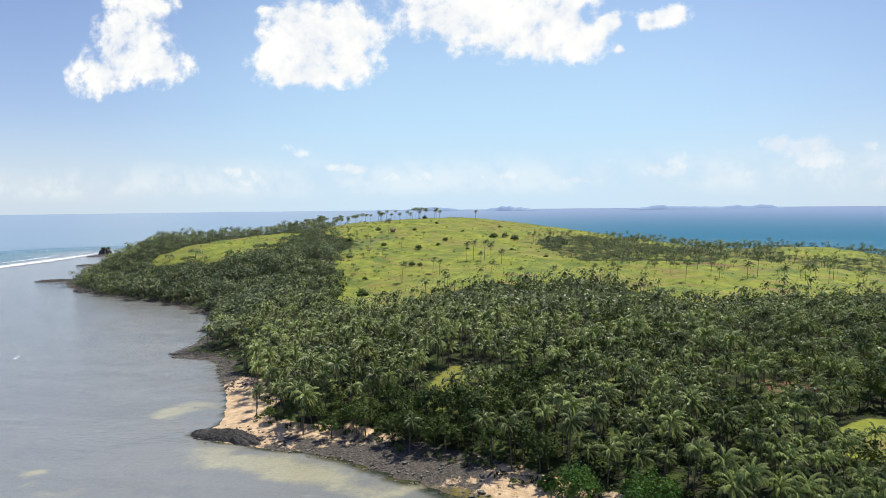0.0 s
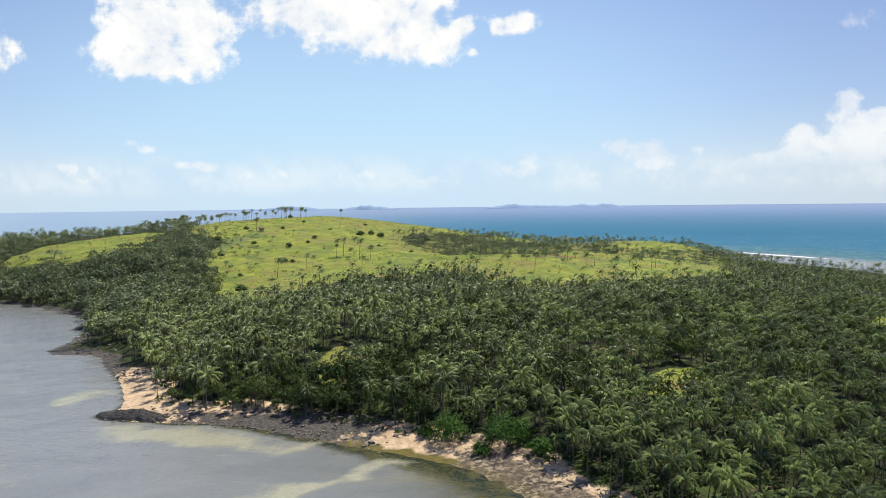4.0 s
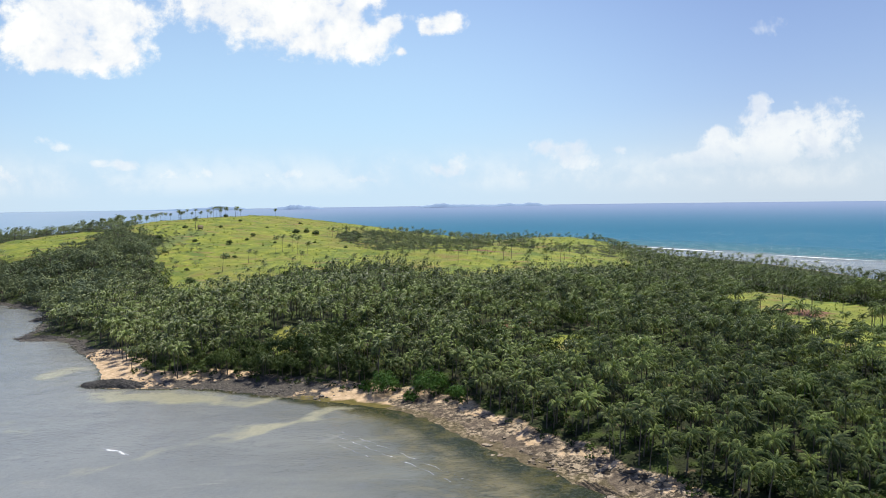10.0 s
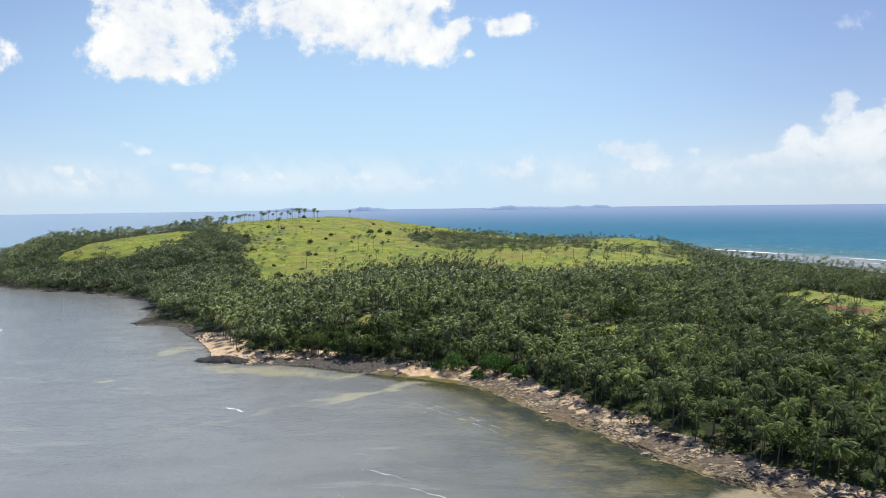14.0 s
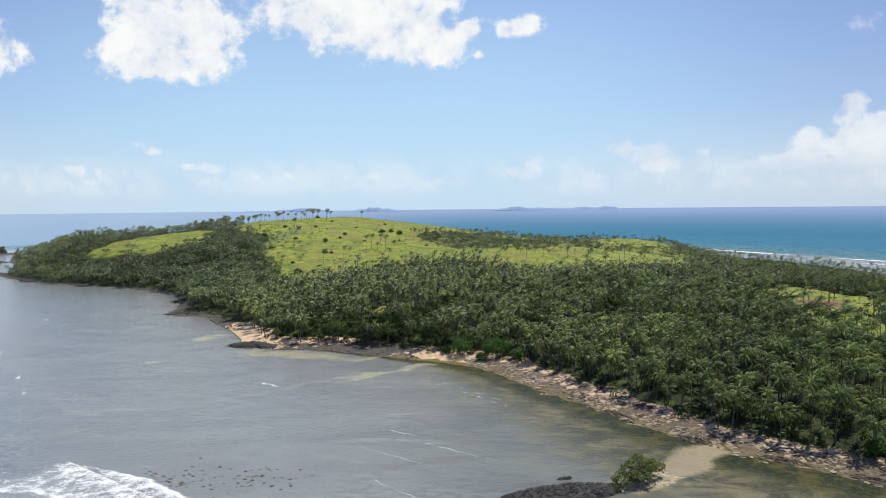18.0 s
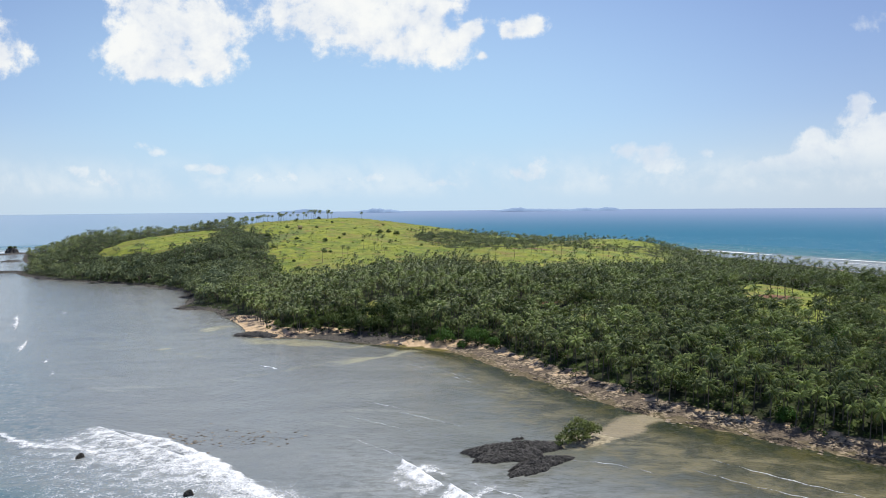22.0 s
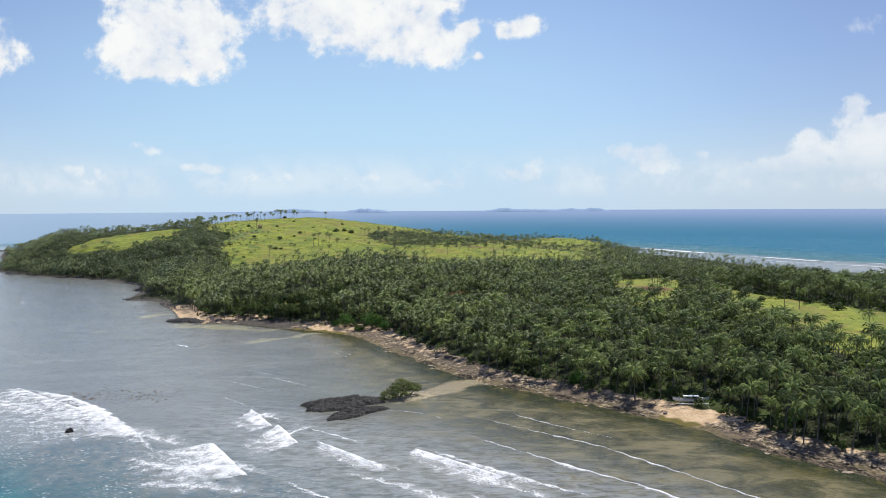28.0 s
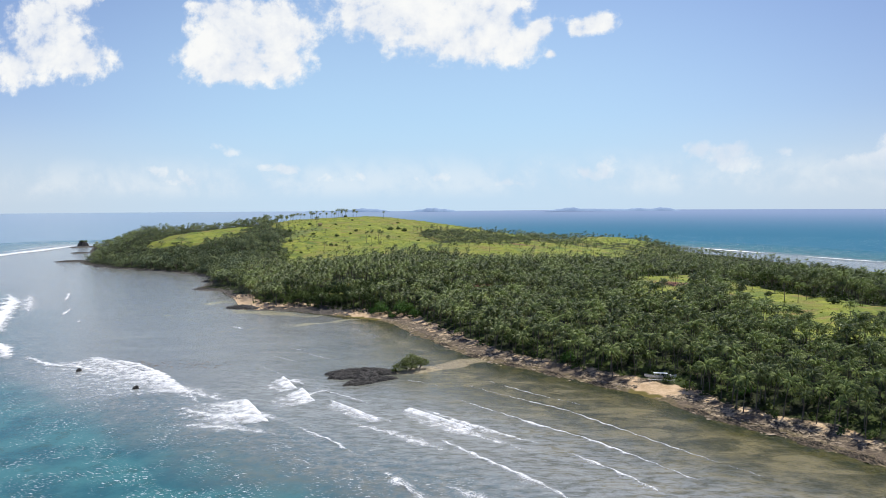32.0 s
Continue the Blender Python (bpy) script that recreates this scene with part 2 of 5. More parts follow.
m = Mat("palm_bark", 0.85)
bark = m.color(m.mix(m.noise(2.2, 4), (0.08, 0.067, 0.052), (0.22, 0.19, 0.15))).bump(m.noise(6, 2, stretch=(1, 1, 6)), 0.6, 0.05).m
m = Mat("tree_bark", 0.9)
dark_bark = m.color(m.mix(m.noise(3, 4), (0.07, 0.055, 0.04), (0.20, 0.17, 0.13))).bump(m.noise(9, 3), 0.6, 0.04).m

# land: sand, turf, rock and forest floor, told apart by the plan
m = Mat("island_ground", 0.9, 0.2)
grain, patch, big = m.noise(1.1, 5), m.noise(0.11, 5, 0.6), m.noise(0.022, 4)
turf = m.mix(m.ramp(patch, 0.25, 0.75), (0.155, 0.192, 0.026), (0.310, 0.330, 0.055))
turf = m.mix(m.ramp(m.noise(0.045, 6, 0.7, 0.8), 0.42, 0.66), turf, (0.115, 0.165, 0.038))
turf = m.mix(m.math("MULTIPLY", m.ramp(m.math("ADD", m.attr("scrub"), m.math("MULTIPLY", m.math("SUBTRACT", m.noise(0.09, 6, 0.7), 0.5), 1.6)), 0.4, 0.75), 0.8), turf, m.mix(m.noise(0.5, 4), (0.085, 0.13, 0.045), (0.16, 0.20, 0.075)))
turf = m.mix(m.math("MULTIPLY", m.ramp(m.noise(0.09, 5, 0.65, stretch=(0.30, 1.0, 2.5), turn=0.15), 0.53, 0.66), 0.8), turf, (0.26, 0.175, 0.075))
turf = m.mix(m.math("MULTIPLY", m.ramp(m.noise(0.014, 5, 0.6, 0.5), 0.48, 0.62), 0.55), turf, (0.215, 0.185, 0.055))
turf = m.mix(m.math("MULTIPLY", m.ramp(grain, 0.5, 0.75), 0.45), turf, (0.12, 0.17, 0.03))
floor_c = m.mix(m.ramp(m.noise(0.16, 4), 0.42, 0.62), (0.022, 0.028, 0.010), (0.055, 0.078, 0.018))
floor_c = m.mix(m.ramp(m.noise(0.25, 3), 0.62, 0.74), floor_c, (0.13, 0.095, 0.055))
sand = m.mix(m.ramp(m.noise(0.35, 5), 0.3, 0.75), (0.46, 0.325, 0.19), (0.68, 0.51, 0.33))
wet = m.mix(m.noise(0.5, 4), (0.07, 0.062, 0.016), (0.21, 0.17, 0.05))
rock = m.mix(m.ramp(m.noise(1.3, 6, 0.7), 0.35, 0.7), (0.04, 0.037, 0.034), (0.16, 0.14, 0.115))
slab = m.mix(m.ramp(m.noise(0.6, 6, 0.72, 0.5), 0.42, 0.62), (0.050, 0.040, 0.028), (0.46, 0.365, 0.25))
slab = m.mix(m.math("MULTIPLY", m.ramp(m.noise(0.07, 5, 0.65), 0.42, 0.56), 0.82), slab, m.mix(m.noise(0.9, 5, 0.7), (0.045, 0.037, 0.03), (0.19, 0.145, 0.105)))
rock = m.mix(m.attr("dark"), slab, rock)
edge = m.math("SUBTRACT", m.noise(0.13, 5, 0.62), 0.5)
beach = m.ramp(m.math("ADD", m.attr("beach"), m.math("MULTIPLY", edge, 0.9)), 0.38, 0.55)
rocky = m.ramp(m.math("ADD", m.attr("rocky"), m.math("MULTIPLY", m.math("SUBTRACT", m.noise(0.22, 5, 0.65), 0.5), 1.7)), 0.42, 0.6)
field_f = m.ramp(m.math("ADD", m.attr("field"), m.math("MULTIPLY", edge, 0.9)), 0.35, 0.55)
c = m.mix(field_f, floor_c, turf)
c = m.mix(m.ramp(m.math("ADD", m.attr("soil"), m.math("MULTIPLY", edge, 0.6)), 0.4, 0.6), c, m.mix(grain, (0.14, 0.07, 0.04), (0.24, 0.13, 0.08)))
shore = m.mix(rocky, sand, rock)
shore = m.mix(m.ramp(m.math("ADD", m.attr("damp"), m.math("MULTIPLY", edge, 0.5)), 0.35, 0.6), shore, m.mix(m.math("MULTIPLY", rocky, 0.7), wet, rock))
ground_mat = m.color(m.mix(beach, c, shore)).bump(m.math("ADD", grain, m.math("MULTIPLY", m.noise(0.3, 5, 0.65), 2.0)), 0.8, 0.5).m

# sea: a silted reef flat inside the surf, blue-green water outside
m = Mat("sea_water", 0.12, 0.5)
streak = m.noise(0.02, 6, 0.6, 0.5, stretch=(1.0, 2.6, 1.0), turn=0.6)
mott = m.noise(0.11, 6, 0.68)
flat_c = m.mix(m.ramp(streak, 0.35, 0.65), m.mix(m.attr("pale"), (0.112, 0.118, 0.096), (0.160, 0.172, 0.166)), m.mix(m.attr("pale"), (0.160, 0.166, 0.136), (0.225, 0.238, 0.226)))
flat_c = m.mix(m.math("MULTIPLY", m.attr("pale"), 0.55), flat_c, (0.225, 0.234, 0.226))
flat_c = m.mix(m.math("MULTIPLY", m.ramp(mott, 0.5, 0.72), 0.55), flat_c, (0.165, 0.178, 0.185))
flat_c = m.mix(m.math("MULTIPLY", m.ramp(m.noise(0.035, 5, 0.6, 0.8, stretch=(1, 3.0, 1), turn=0.9), 0.58, 0.72), 0.4), flat_c, (0.34, 0.335, 0.29))
olive = m.mix(m.ramp(mott, 0.4, 0.66), (0.060, 0.060, 0.027), (0.150, 0.132, 0.063))
flat_c = m.mix(m.ramp(m.math("ADD", m.attr("near"), m.math("MULTIPLY", m.math("SUBTRACT", mott, 0.5), 0.8)), 0.3, 0.75), flat_c, olive)
shoal = m.ramp(m.noise(0.045, 6, 0.65, 0.6, stretch=(1, 2.2, 1), turn=0.75), 0.47, 0.62)
flat_c = m.mix(m.math("MULTIPLY", m.math("MULTIPLY", m.attr("near"), shoal), 0.75), flat_c, (0.245, 0.212, 0.110))
flat_c = m.mix(m.ramp(m.math("ADD", m.attr("brim"), m.math("MULTIPLY", m.math("SUBTRACT", mott, 0.5), 0.9)), 0.3, 0.8), flat_c, m.mix(m.ramp(mott, 0.45, 0.6), (0.022, 0.030, 0.010), (0.075, 0.070, 0.020)))
flat_c = m.mix(m.ramp(m.math("ADD", m.attr("bar"), m.math("MULTIPLY", m.math("SUBTRACT", mott, 0.5), 0.9)), 0.25, 0.75), flat_c, m.mix(m.attr("tan"), m.mix(mott, (0.285, 0.28, 0.185), (0.43, 0.41, 0.285)), m.mix(mott, (0.23, 0.185, 0.105), (0.40, 0.33, 0.20))))
flat_c = m.mix(m.math("MULTIPLY", m.math("MULTIPLY", m.attr("wash"), m.ramp(m.noise(0.16, 6, 0.72, 0.6, stretch=(1, 2.6, 1), turn=0.75), 0.36, 0.62)), 0.62), flat_c, (0.36, 0.38, 0.38))
turq = m.mix(m.ramp(m.noise(0.05, 6, 0.62), 0.38, 0.62), (0.022, 0.100, 0.130), (0.045, 0.160, 0.178))
turq = m.mix(m.math("MULTIPLY", m.ramp(m.noise(0.16, 5, 0.65), 0.5, 0.7), 0.6), turq, (0.03, 0.085, 0.085))
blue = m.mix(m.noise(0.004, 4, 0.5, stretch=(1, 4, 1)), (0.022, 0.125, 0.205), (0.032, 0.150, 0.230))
# horizon haze and western sky glare, painted in as paler water
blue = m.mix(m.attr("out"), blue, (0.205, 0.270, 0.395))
blue = m.mix(m.math("MULTIPLY", m.attr("west_haze"), 0.8), blue, (0.27, 0.365, 0.45))
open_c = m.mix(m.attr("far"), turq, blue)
deep = m.ramp(m.math("ADD", m.attr("deep"), m.math("MULTIPLY", m.math("SUBTRACT", m.noise(0.04, 5, 0.6), 0.5), 0.9)), 0.1, 0.9)
flat_c = m.mix(m.math("MULTIPLY", m.attr("churn"), m.ramp(m.noise(0.3, 5, 0.65), 0.3, 0.7)), flat_c, (0.085, 0.135, 0.155))
fleck = m.math("MULTIPLY", m.ramp(m.noise(0.7, 5, 0.7, 0.5, stretch=(1, 2.4, 1), turn=0.75), 0.57, 0.66), m.math("MULTIPLY", m.attr("chop"), m.ramp(m.noise(0.07, 3), 0.42, 0.6)))
fine = m.noise(0.75, 5, 0.7)
flat_c = m.mix(m.math("MULTIPLY", m.ramp(fine, 0.42, 0.7), 0.28), flat_c, (0.15, 0.158, 0.150))
m.color(m.mix(fleck, m.mix(deep, flat_c, open_c), (0.8, 0.83, 0.84)))
m.rough(m.mix(m.attr("far"), (0.10, 0.10, 0.10), (0.32, 0.32, 0.32)))
m.put(m.mix(m.attr("far"), (0.26, 0.26, 0.26), (0.12, 0.12, 0.12)), m.b.inputs["Specular IOR Level"])
swell = m.math("ADD", m.noise(0.55, 5, 0.62, 0.4, stretch=(1, 1.8, 1), turn=0.75), m.math("MULTIPLY", m.noise(0.09, 3), 1.6))
water_mat = m.bump(swell, 0.34, 0.6).m
# the choppy open sea mirrors less of the sky than the sheltered flat
chop = m.n.new("ShaderNodeBsdfDiffuse")
m.l.new(m.b.inputs["Base Color"].links[0].from_socket, chop.inputs["Color"])
both = m.n.new("ShaderNodeMixShader")
m.put(m.attr("matt"), both.inputs[0])
m.l.new(m.b.outputs[0], both.inputs[1]), m.l.new(chop.outputs[0], both.inputs[2])
m.l.new(both.outputs[0], m.out.inputs["Surface"])

m = Mat("sea_foam", 0.7, 0.3)
lace = m.math("ADD", m.math("MULTIPLY", m.noise(1.9, 6, 0.8, 0.5), 0.75), m.math("MULTIPLY", m.noise(0.3, 3), 0.45))
m.color((0.86, 0.88, 0.89))
foam_mat = m.holes(m.math("MULTIPLY", m.ramp(m.math("ADD", m.attr("foam"), m.math("MULTIPLY", m.math("SUBTRACT", lace, 0.6), 2.6)), 0.42, 1.25), 0.94)).m

m = Mat("black_rock", 0.75, 0.4)
crack = m.noise(0.9, 6, 0.7, 0.8, stretch=(1, 2.2, 1), turn=-0.5)
black_rock = m.color(m.mix(m.ramp(crack, 0.35, 0.7), (0.009, 0.0085, 0.0085), (0.125, 0.117, 0.107))).bump(crack, 1.0, 1.0).m
m = Mat("cove_cobble", 0.8, 0.3)
cove_cobble = m.color(m.mix(m.ramp(m.noise(1.6, 5, 0.7), 0.4, 0.68), m.mix(m.chance(False), (0.022, 0.020, 0.019), (0.115, 0.105, 0.095)), (0.27, 0.25, 0.22))).bump(m.noise(4, 5), 0.7, 0.15).m
m = Mat("shore_stone", 0.85, 0.25)
c = m.mix(m.chance(False), (0.06, 0.046, 0.032), (0.36, 0.28, 0.19))
shore_stone = m.color(m.mix(m.ramp(m.noise(2.5, 5), 0.4, 0.7), c, (0.19, 0.165, 0.13))).bump(m.noise(4, 5), 0.7, 0.15).m
m = Mat("beach_stone", 0.85, 0.25)
c = m.mix(m.chance(True), (0.09, 0.07, 0.05), (0.44, 0.35, 0.25))
beach_stone = m.color(m.mix(m.ramp(m.noise(2.5, 5), 0.4, 0.7), c, (0.10, 0.09, 0.075))).bump(m.noise(4, 5), 0.7, 0.15).m
m = Mat("ledge_rock", 0.8, 0.3)
ledge_rock = m.color(m.mix(m.ramp(m.noise(0.8, 6, 0.72, 0.5), 0.4, 0.66), (0.040, 0.033, 0.022), (0.22, 0.165, 0.105))).bump(m.noise(1.5, 6, 0.7), 0.9, 0.4).m
m = Mat("bank_sand", 0.9, 0.2)
bank_sand = m.color(m.mix(m.ramp(m.noise(0.9, 6, 0.7), 0.35, 0.65), (0.20, 0.17, 0.11), (0.44, 0.38, 0.26))).bump(m.noise(2.5, 5), 0.6, 0.1).m
# far islands: blue distance haze is put into their base colour
m = Mat("far_hills", 1.0, 0.0)
m.color(m.mix(m.noise(0.01, 4), (0.22, 0.31, 0.45), (0.30, 0.40, 0.53)))
far_hills = m.m
m = Mat("thatch", 0.95, 0.1)
thatch = m.color(m.mix(m.noise(5, 4, stretch=(1, 1, 5)), (0.12, 0.09, 0.06), (0.30, 0.24, 0.16))).bump(m.noise(9, 3, stretch=(1, 1, 6)), 0.8, 0.05).m
m = Mat("weathered_wood", 0.8, 0.2)
wood = m.color(m.mix(m.noise(4, 4, stretch=(1, 6, 6)), (0.22, 0.19, 0.15), (0.48, 0.44, 0.38))).m
m = Mat("white_boat_paint", 0.45, 0.4)
boat_white = m.color(m.mix(m.ramp(m.noise(1.8, 5), 0.5, 0.75), (0.80, 0.80, 0.78), (0.55, 0.54, 0.50))).m
m = Mat("boat_trim_paint", 0.5, 0.4)
boat_trim = m.color(m.mix(m.noise(2.2, 4), (0.10, 0.14, 0.19), (0.20, 0.25, 0.30))).m
m = Mat("canvas", 0.8, 0.2)
canvas = m.color(m.mix(m.noise(2.0, 4), (0.62, 0.66, 0.70), (0.82, 0.84, 0.86))).m

# ---- plan of the island ----
def curve_through(pts, steps=6):
    """A closed smooth line through plan points."""
    p = np.array(pts, float)
    a, b, c, d = np.roll(p, 1, 0), p, np.roll(p, -1, 0), np.roll(p, -2, 0)
    t = (np.arange(steps) / steps)[None, :, None]
    a, b, c, d = (q[:, None, :] for q in (a, b, c, d))
    out = 0.5 * (2 * b + (c - a) * t + (2 * a - 5 * b + 4 * c - d) * t**2 + (3 * b - 3 * c + d - a) * t**3)
    return out.reshape(-1, 2)


def signed(poly, x, y):
    """Distance to a closed outline, positive inside."""
    x, y = np.atleast_1d(np.asarray(x, float)), np.atleast_1d(np.asarray(y, float))
    best, inside = np.full(x.shape, 1e9), np.zeros(x.shape, bool)
    for (ax, ay), (bx, by) in zip(poly, np.roll(poly, -1, 0)):
        dx, dy = bx - ax, by - ay
        t = np.clip(((x - ax) * dx + (y - ay) * dy) / (dx * dx + dy * dy + 1e-9), 0, 1)
        best = np.minimum(best, (x - ax - t * dx) ** 2 + (y - ay - t * dy) ** 2)
        if ay != by:
            inside ^= ((ay > y) != (by > y)) & (x < (bx - ax) * (y - ay) / (by - ay) + ax)
    return np.where(inside, 1, -1) * np.sqrt(best)


COAST = curve_through([
    (190, 36), (176, 55), (161, 70), (149, 86), (138, 103), (112, 127), (95, 143), (76, 159), (59, 181), (44, 207), (33, 222), (11, 262),
    (-6, 276), (-39, 293), (-69, 308), (-96, 312), (-119, 319), (-115, 330), (-131, 364), (-150, 393), (-166, 418), (-194, 427), (-200, 465),
    (-226, 530), (-256, 556), (-300, 592), (-371, 624), (-430, 660), (-492, 720), (-508, 768), (-558, 850), (-606, 920), (-660, 1010), (-692, 1085), (-640, 1160), (-440, 1195),
    (-280, 1200), (-60, 1200), (140, 1120), (290, 1010), (352, 900), (394, 800), (412, 720), (418, 650), (418, 590), (408, 515), (410, 450), (440, 390), (500, 280), (500, 80),
    (400, -60), (290, -60), (215, 0)])
REEF = curve_through([
    (-335, 380), (-250, 270), (-190, 192), (-145, 130), (-92, 91), (-56, 68), (-14, 42), (20, 18), (60, -6), (120, -60), (220, -150), (400, -260),
    (640, -100), (720, 200), (690, 500), (600, 690), (523, 773), (441, 942), (376, 1062), (200, 1230), (-60, 1320), (-420, 1280), (-795, 1160),
    (-748, 980), (-655, 740), (-470, 520)])
HILLS = [(-180, 985, 39, 160, 270), (115, 650, 11, 90, 85), (250, 270, 3, 80, 110), (-330, 760, 4, 90, 90), (360, 680, -13, 130, 200), (-455, 850, 7, 75, 110),
         (230, 850, 15.5, 58, 75), (-500, 800, 11, 55, 90), (-590, 960, 9, 70, 120)]
FIELD_HILL = curve_through([(-140, 505), (-119, 474), (-97, 484), (-77, 520), (-60, 540), (-33, 545), (-8, 565), (8, 590), (4, 622), (-19, 678), (-45, 768), (-36, 845), (-14, 885), (25, 925),
                            (62, 918), (92, 935), (90, 980), (10, 1040), (-70, 1090), (-320, 1090), (-322, 985), (-290, 900), (-270, 830), (-244, 768), (-216, 736), (-200, 722), (-192, 655), (-183, 620), (-168, 584), (-150, 545)], 4)
FIELD_SPUR = curve_through([(-390, 700), (-382, 735), (-376, 770), (-360, 798), (-339, 828), (-301, 815), (-286, 800), (-278, 765), (-268, 715), (-276, 690), (-288, 672), (-305, 665), (-332, 676), (-356, 682)], 4)
FIELD_LONG = curve_through([(-8, 590), (41, 512), (66, 505), (92, 526), (118, 524), (157, 552), (190, 580), (222, 642), (205, 700), (158, 664), (120, 684), (88, 652), (57, 640), (0, 646)], 4)
FIELD_EAST = curve_through([(158, 290), (168, 340), (184, 405), (212, 440), (245, 432), (249, 360), (254, 310), (268, 258), (288, 229), (284, 200), (256, 160), (240, 142), (224, 148), (214, 164), (211, 188), (211, 210), (212, 240), (213, 290), (202, 316), (190, 270), (176, 236), (163, 252)], 4)
GLADE = curve_through([(64, 299), (65, 314), (73, 322), (83, 320), (84, 306), (76, 297)], 4)
GROVE = curve_through([(-42, 782), (-14, 876), (28, 850), (72, 824), (104, 690), (92, 624), (50, 604), (22, 606), (-4, 630), (-27, 684)], 4)
CLEARING = curve_through([(-51, 354), (-42, 372), (-35, 352), (-43, 332)], 4)
FIELD_RIDGE = curve_through([(195, 890), (240, 872), (248, 805), (205, 782), (178, 775), (172, 830)], 4)
FIELDS = [FIELD_RIDGE, FIELD_HILL, FIELD_SPUR, FIELD_LONG, FIELD_EAST, CLEARING, GLADE]


def ripple(x, y, size, seed=0):
    """Smooth unevenness of the ground, about -1 to 1."""
    k = 6.283 / size
    a = np.sin(k * (x + 0.31 * y) + seed) * np.cos(k * (0.83 * y - 0.27 * x) + 1.7 * seed)
    b = np.sin(2.13 * k * (0.6 * x - 0.9 * y) + 2.3 * seed + 1) * np.cos(1.87 * k * (0.9 * x + 0.5 * y) + seed)
    return 0.65 * a + 0.35 * b


def height(x, y, d=None):
    """Ground height over the sea; d is the distance inland."""
    x, y = np.atleast_1d(np.asarray(x, float)), np.atleast_1d(np.asarray(y, float))
    d = signed(COAST, x, y) if d is None else d
    land = np.clip(d - 13, 0, None)
    z = np.where(d < 0, np.clip(d * 0.07, -4, 0), np.clip(d, 0, 13) * 0.17)
    z = z + 14.0 * (1 - np.exp(-land / 65))
    rise = np.clip(land / 55, 0, 1)
    for hx, hy, h, sx, sy in HILLS:
        z = z + h * np.exp(-0.5 * ((x - hx) / sx) ** 2 - 0.5 * ((y - hy) / sy) ** 2) * rise
    z = z + rise * (1.6 * ripple(x, y, 150, 1) + 0.7 * ripple(x, y, 47, 2)) + np.clip(land / 30, 0, 1) * (0.3 * ripple(x, y, 17, 3) + 0.75 * ripple(x, y, 31, 14))
    return np.where(d > 13, np.maximum(z, 1.6), z)


def ground_at(x, y):
    return float(height(x, y)[0])


def in_field(x, y):
    """Largest distance inside any of the fields."""
    return np.max([signed(f, x, y) for f in FIELDS], 0)

# ---- meshes from arrays ----
def mesh_of(name, verts, faces, mat=None, smooth=False, attrs=None):
    """A mesh from an array of points and an array of triangles or quads (or a list of both kinds)."""
    me = bpy.data.meshes.new(name)
    groups = faces if isinstance(faces, list) else [faces]
    groups = [np.asarray(g, np.int32) for g in groups if len(g)]
    loops = np.concatenate([g.ravel() for g in groups])
    sizes = np.concatenate([np.full(len(g), g.shape[1], np.int32) for g in groups])
    starts = np.concatenate([[0], np.cumsum(sizes)[:-1]]).astype(np.int32)
    me.vertices.add(len(verts))
    me.vertices.foreach_set("co", np.asarray(verts, np.float32).ravel())
    me.loops.add(len(loops))
    me.loops.foreach_set("vertex_index", loops)
    me.polygons.add(len(sizes))
    me.polygons.foreach_set("loop_start", starts)
    me.polygons.foreach_set("loop_total", sizes)
    if smooth:
        me.polygons.foreach_set("use_smooth", np.ones(len(sizes), bool))
    for key, values in (attrs or {}).items():
        me.attributes.new(key, "FLOAT", "POINT").data.foreach_set("value", np.asarray(values, np.float32))
    if mat:
        me.materials.append(mat)
    me.update(calc_edges=True)
    return me


def grid_faces(nx, ny, keep=None):
    i = (np.arange(nx - 1)[None, :] + nx * np.arange(ny - 1)[:, None]).ravel()
    f = np.stack([i, i + 1, i + nx + 1, i + nx], 1)
    return f if keep is None else f[keep(f)]


def part(name, me, parent, label="", at=None):
    ob = new(name, me)
    ob.parent = parent
    if at is not None:
        ob.matrix_basis = at
    if label:
        ob["label"] = label
    return ob


def sstep(v, lo, hi):
    t = np.clip((v - lo) / (hi - lo), 0, 1)
    return t * t * (3 - 2 * t)


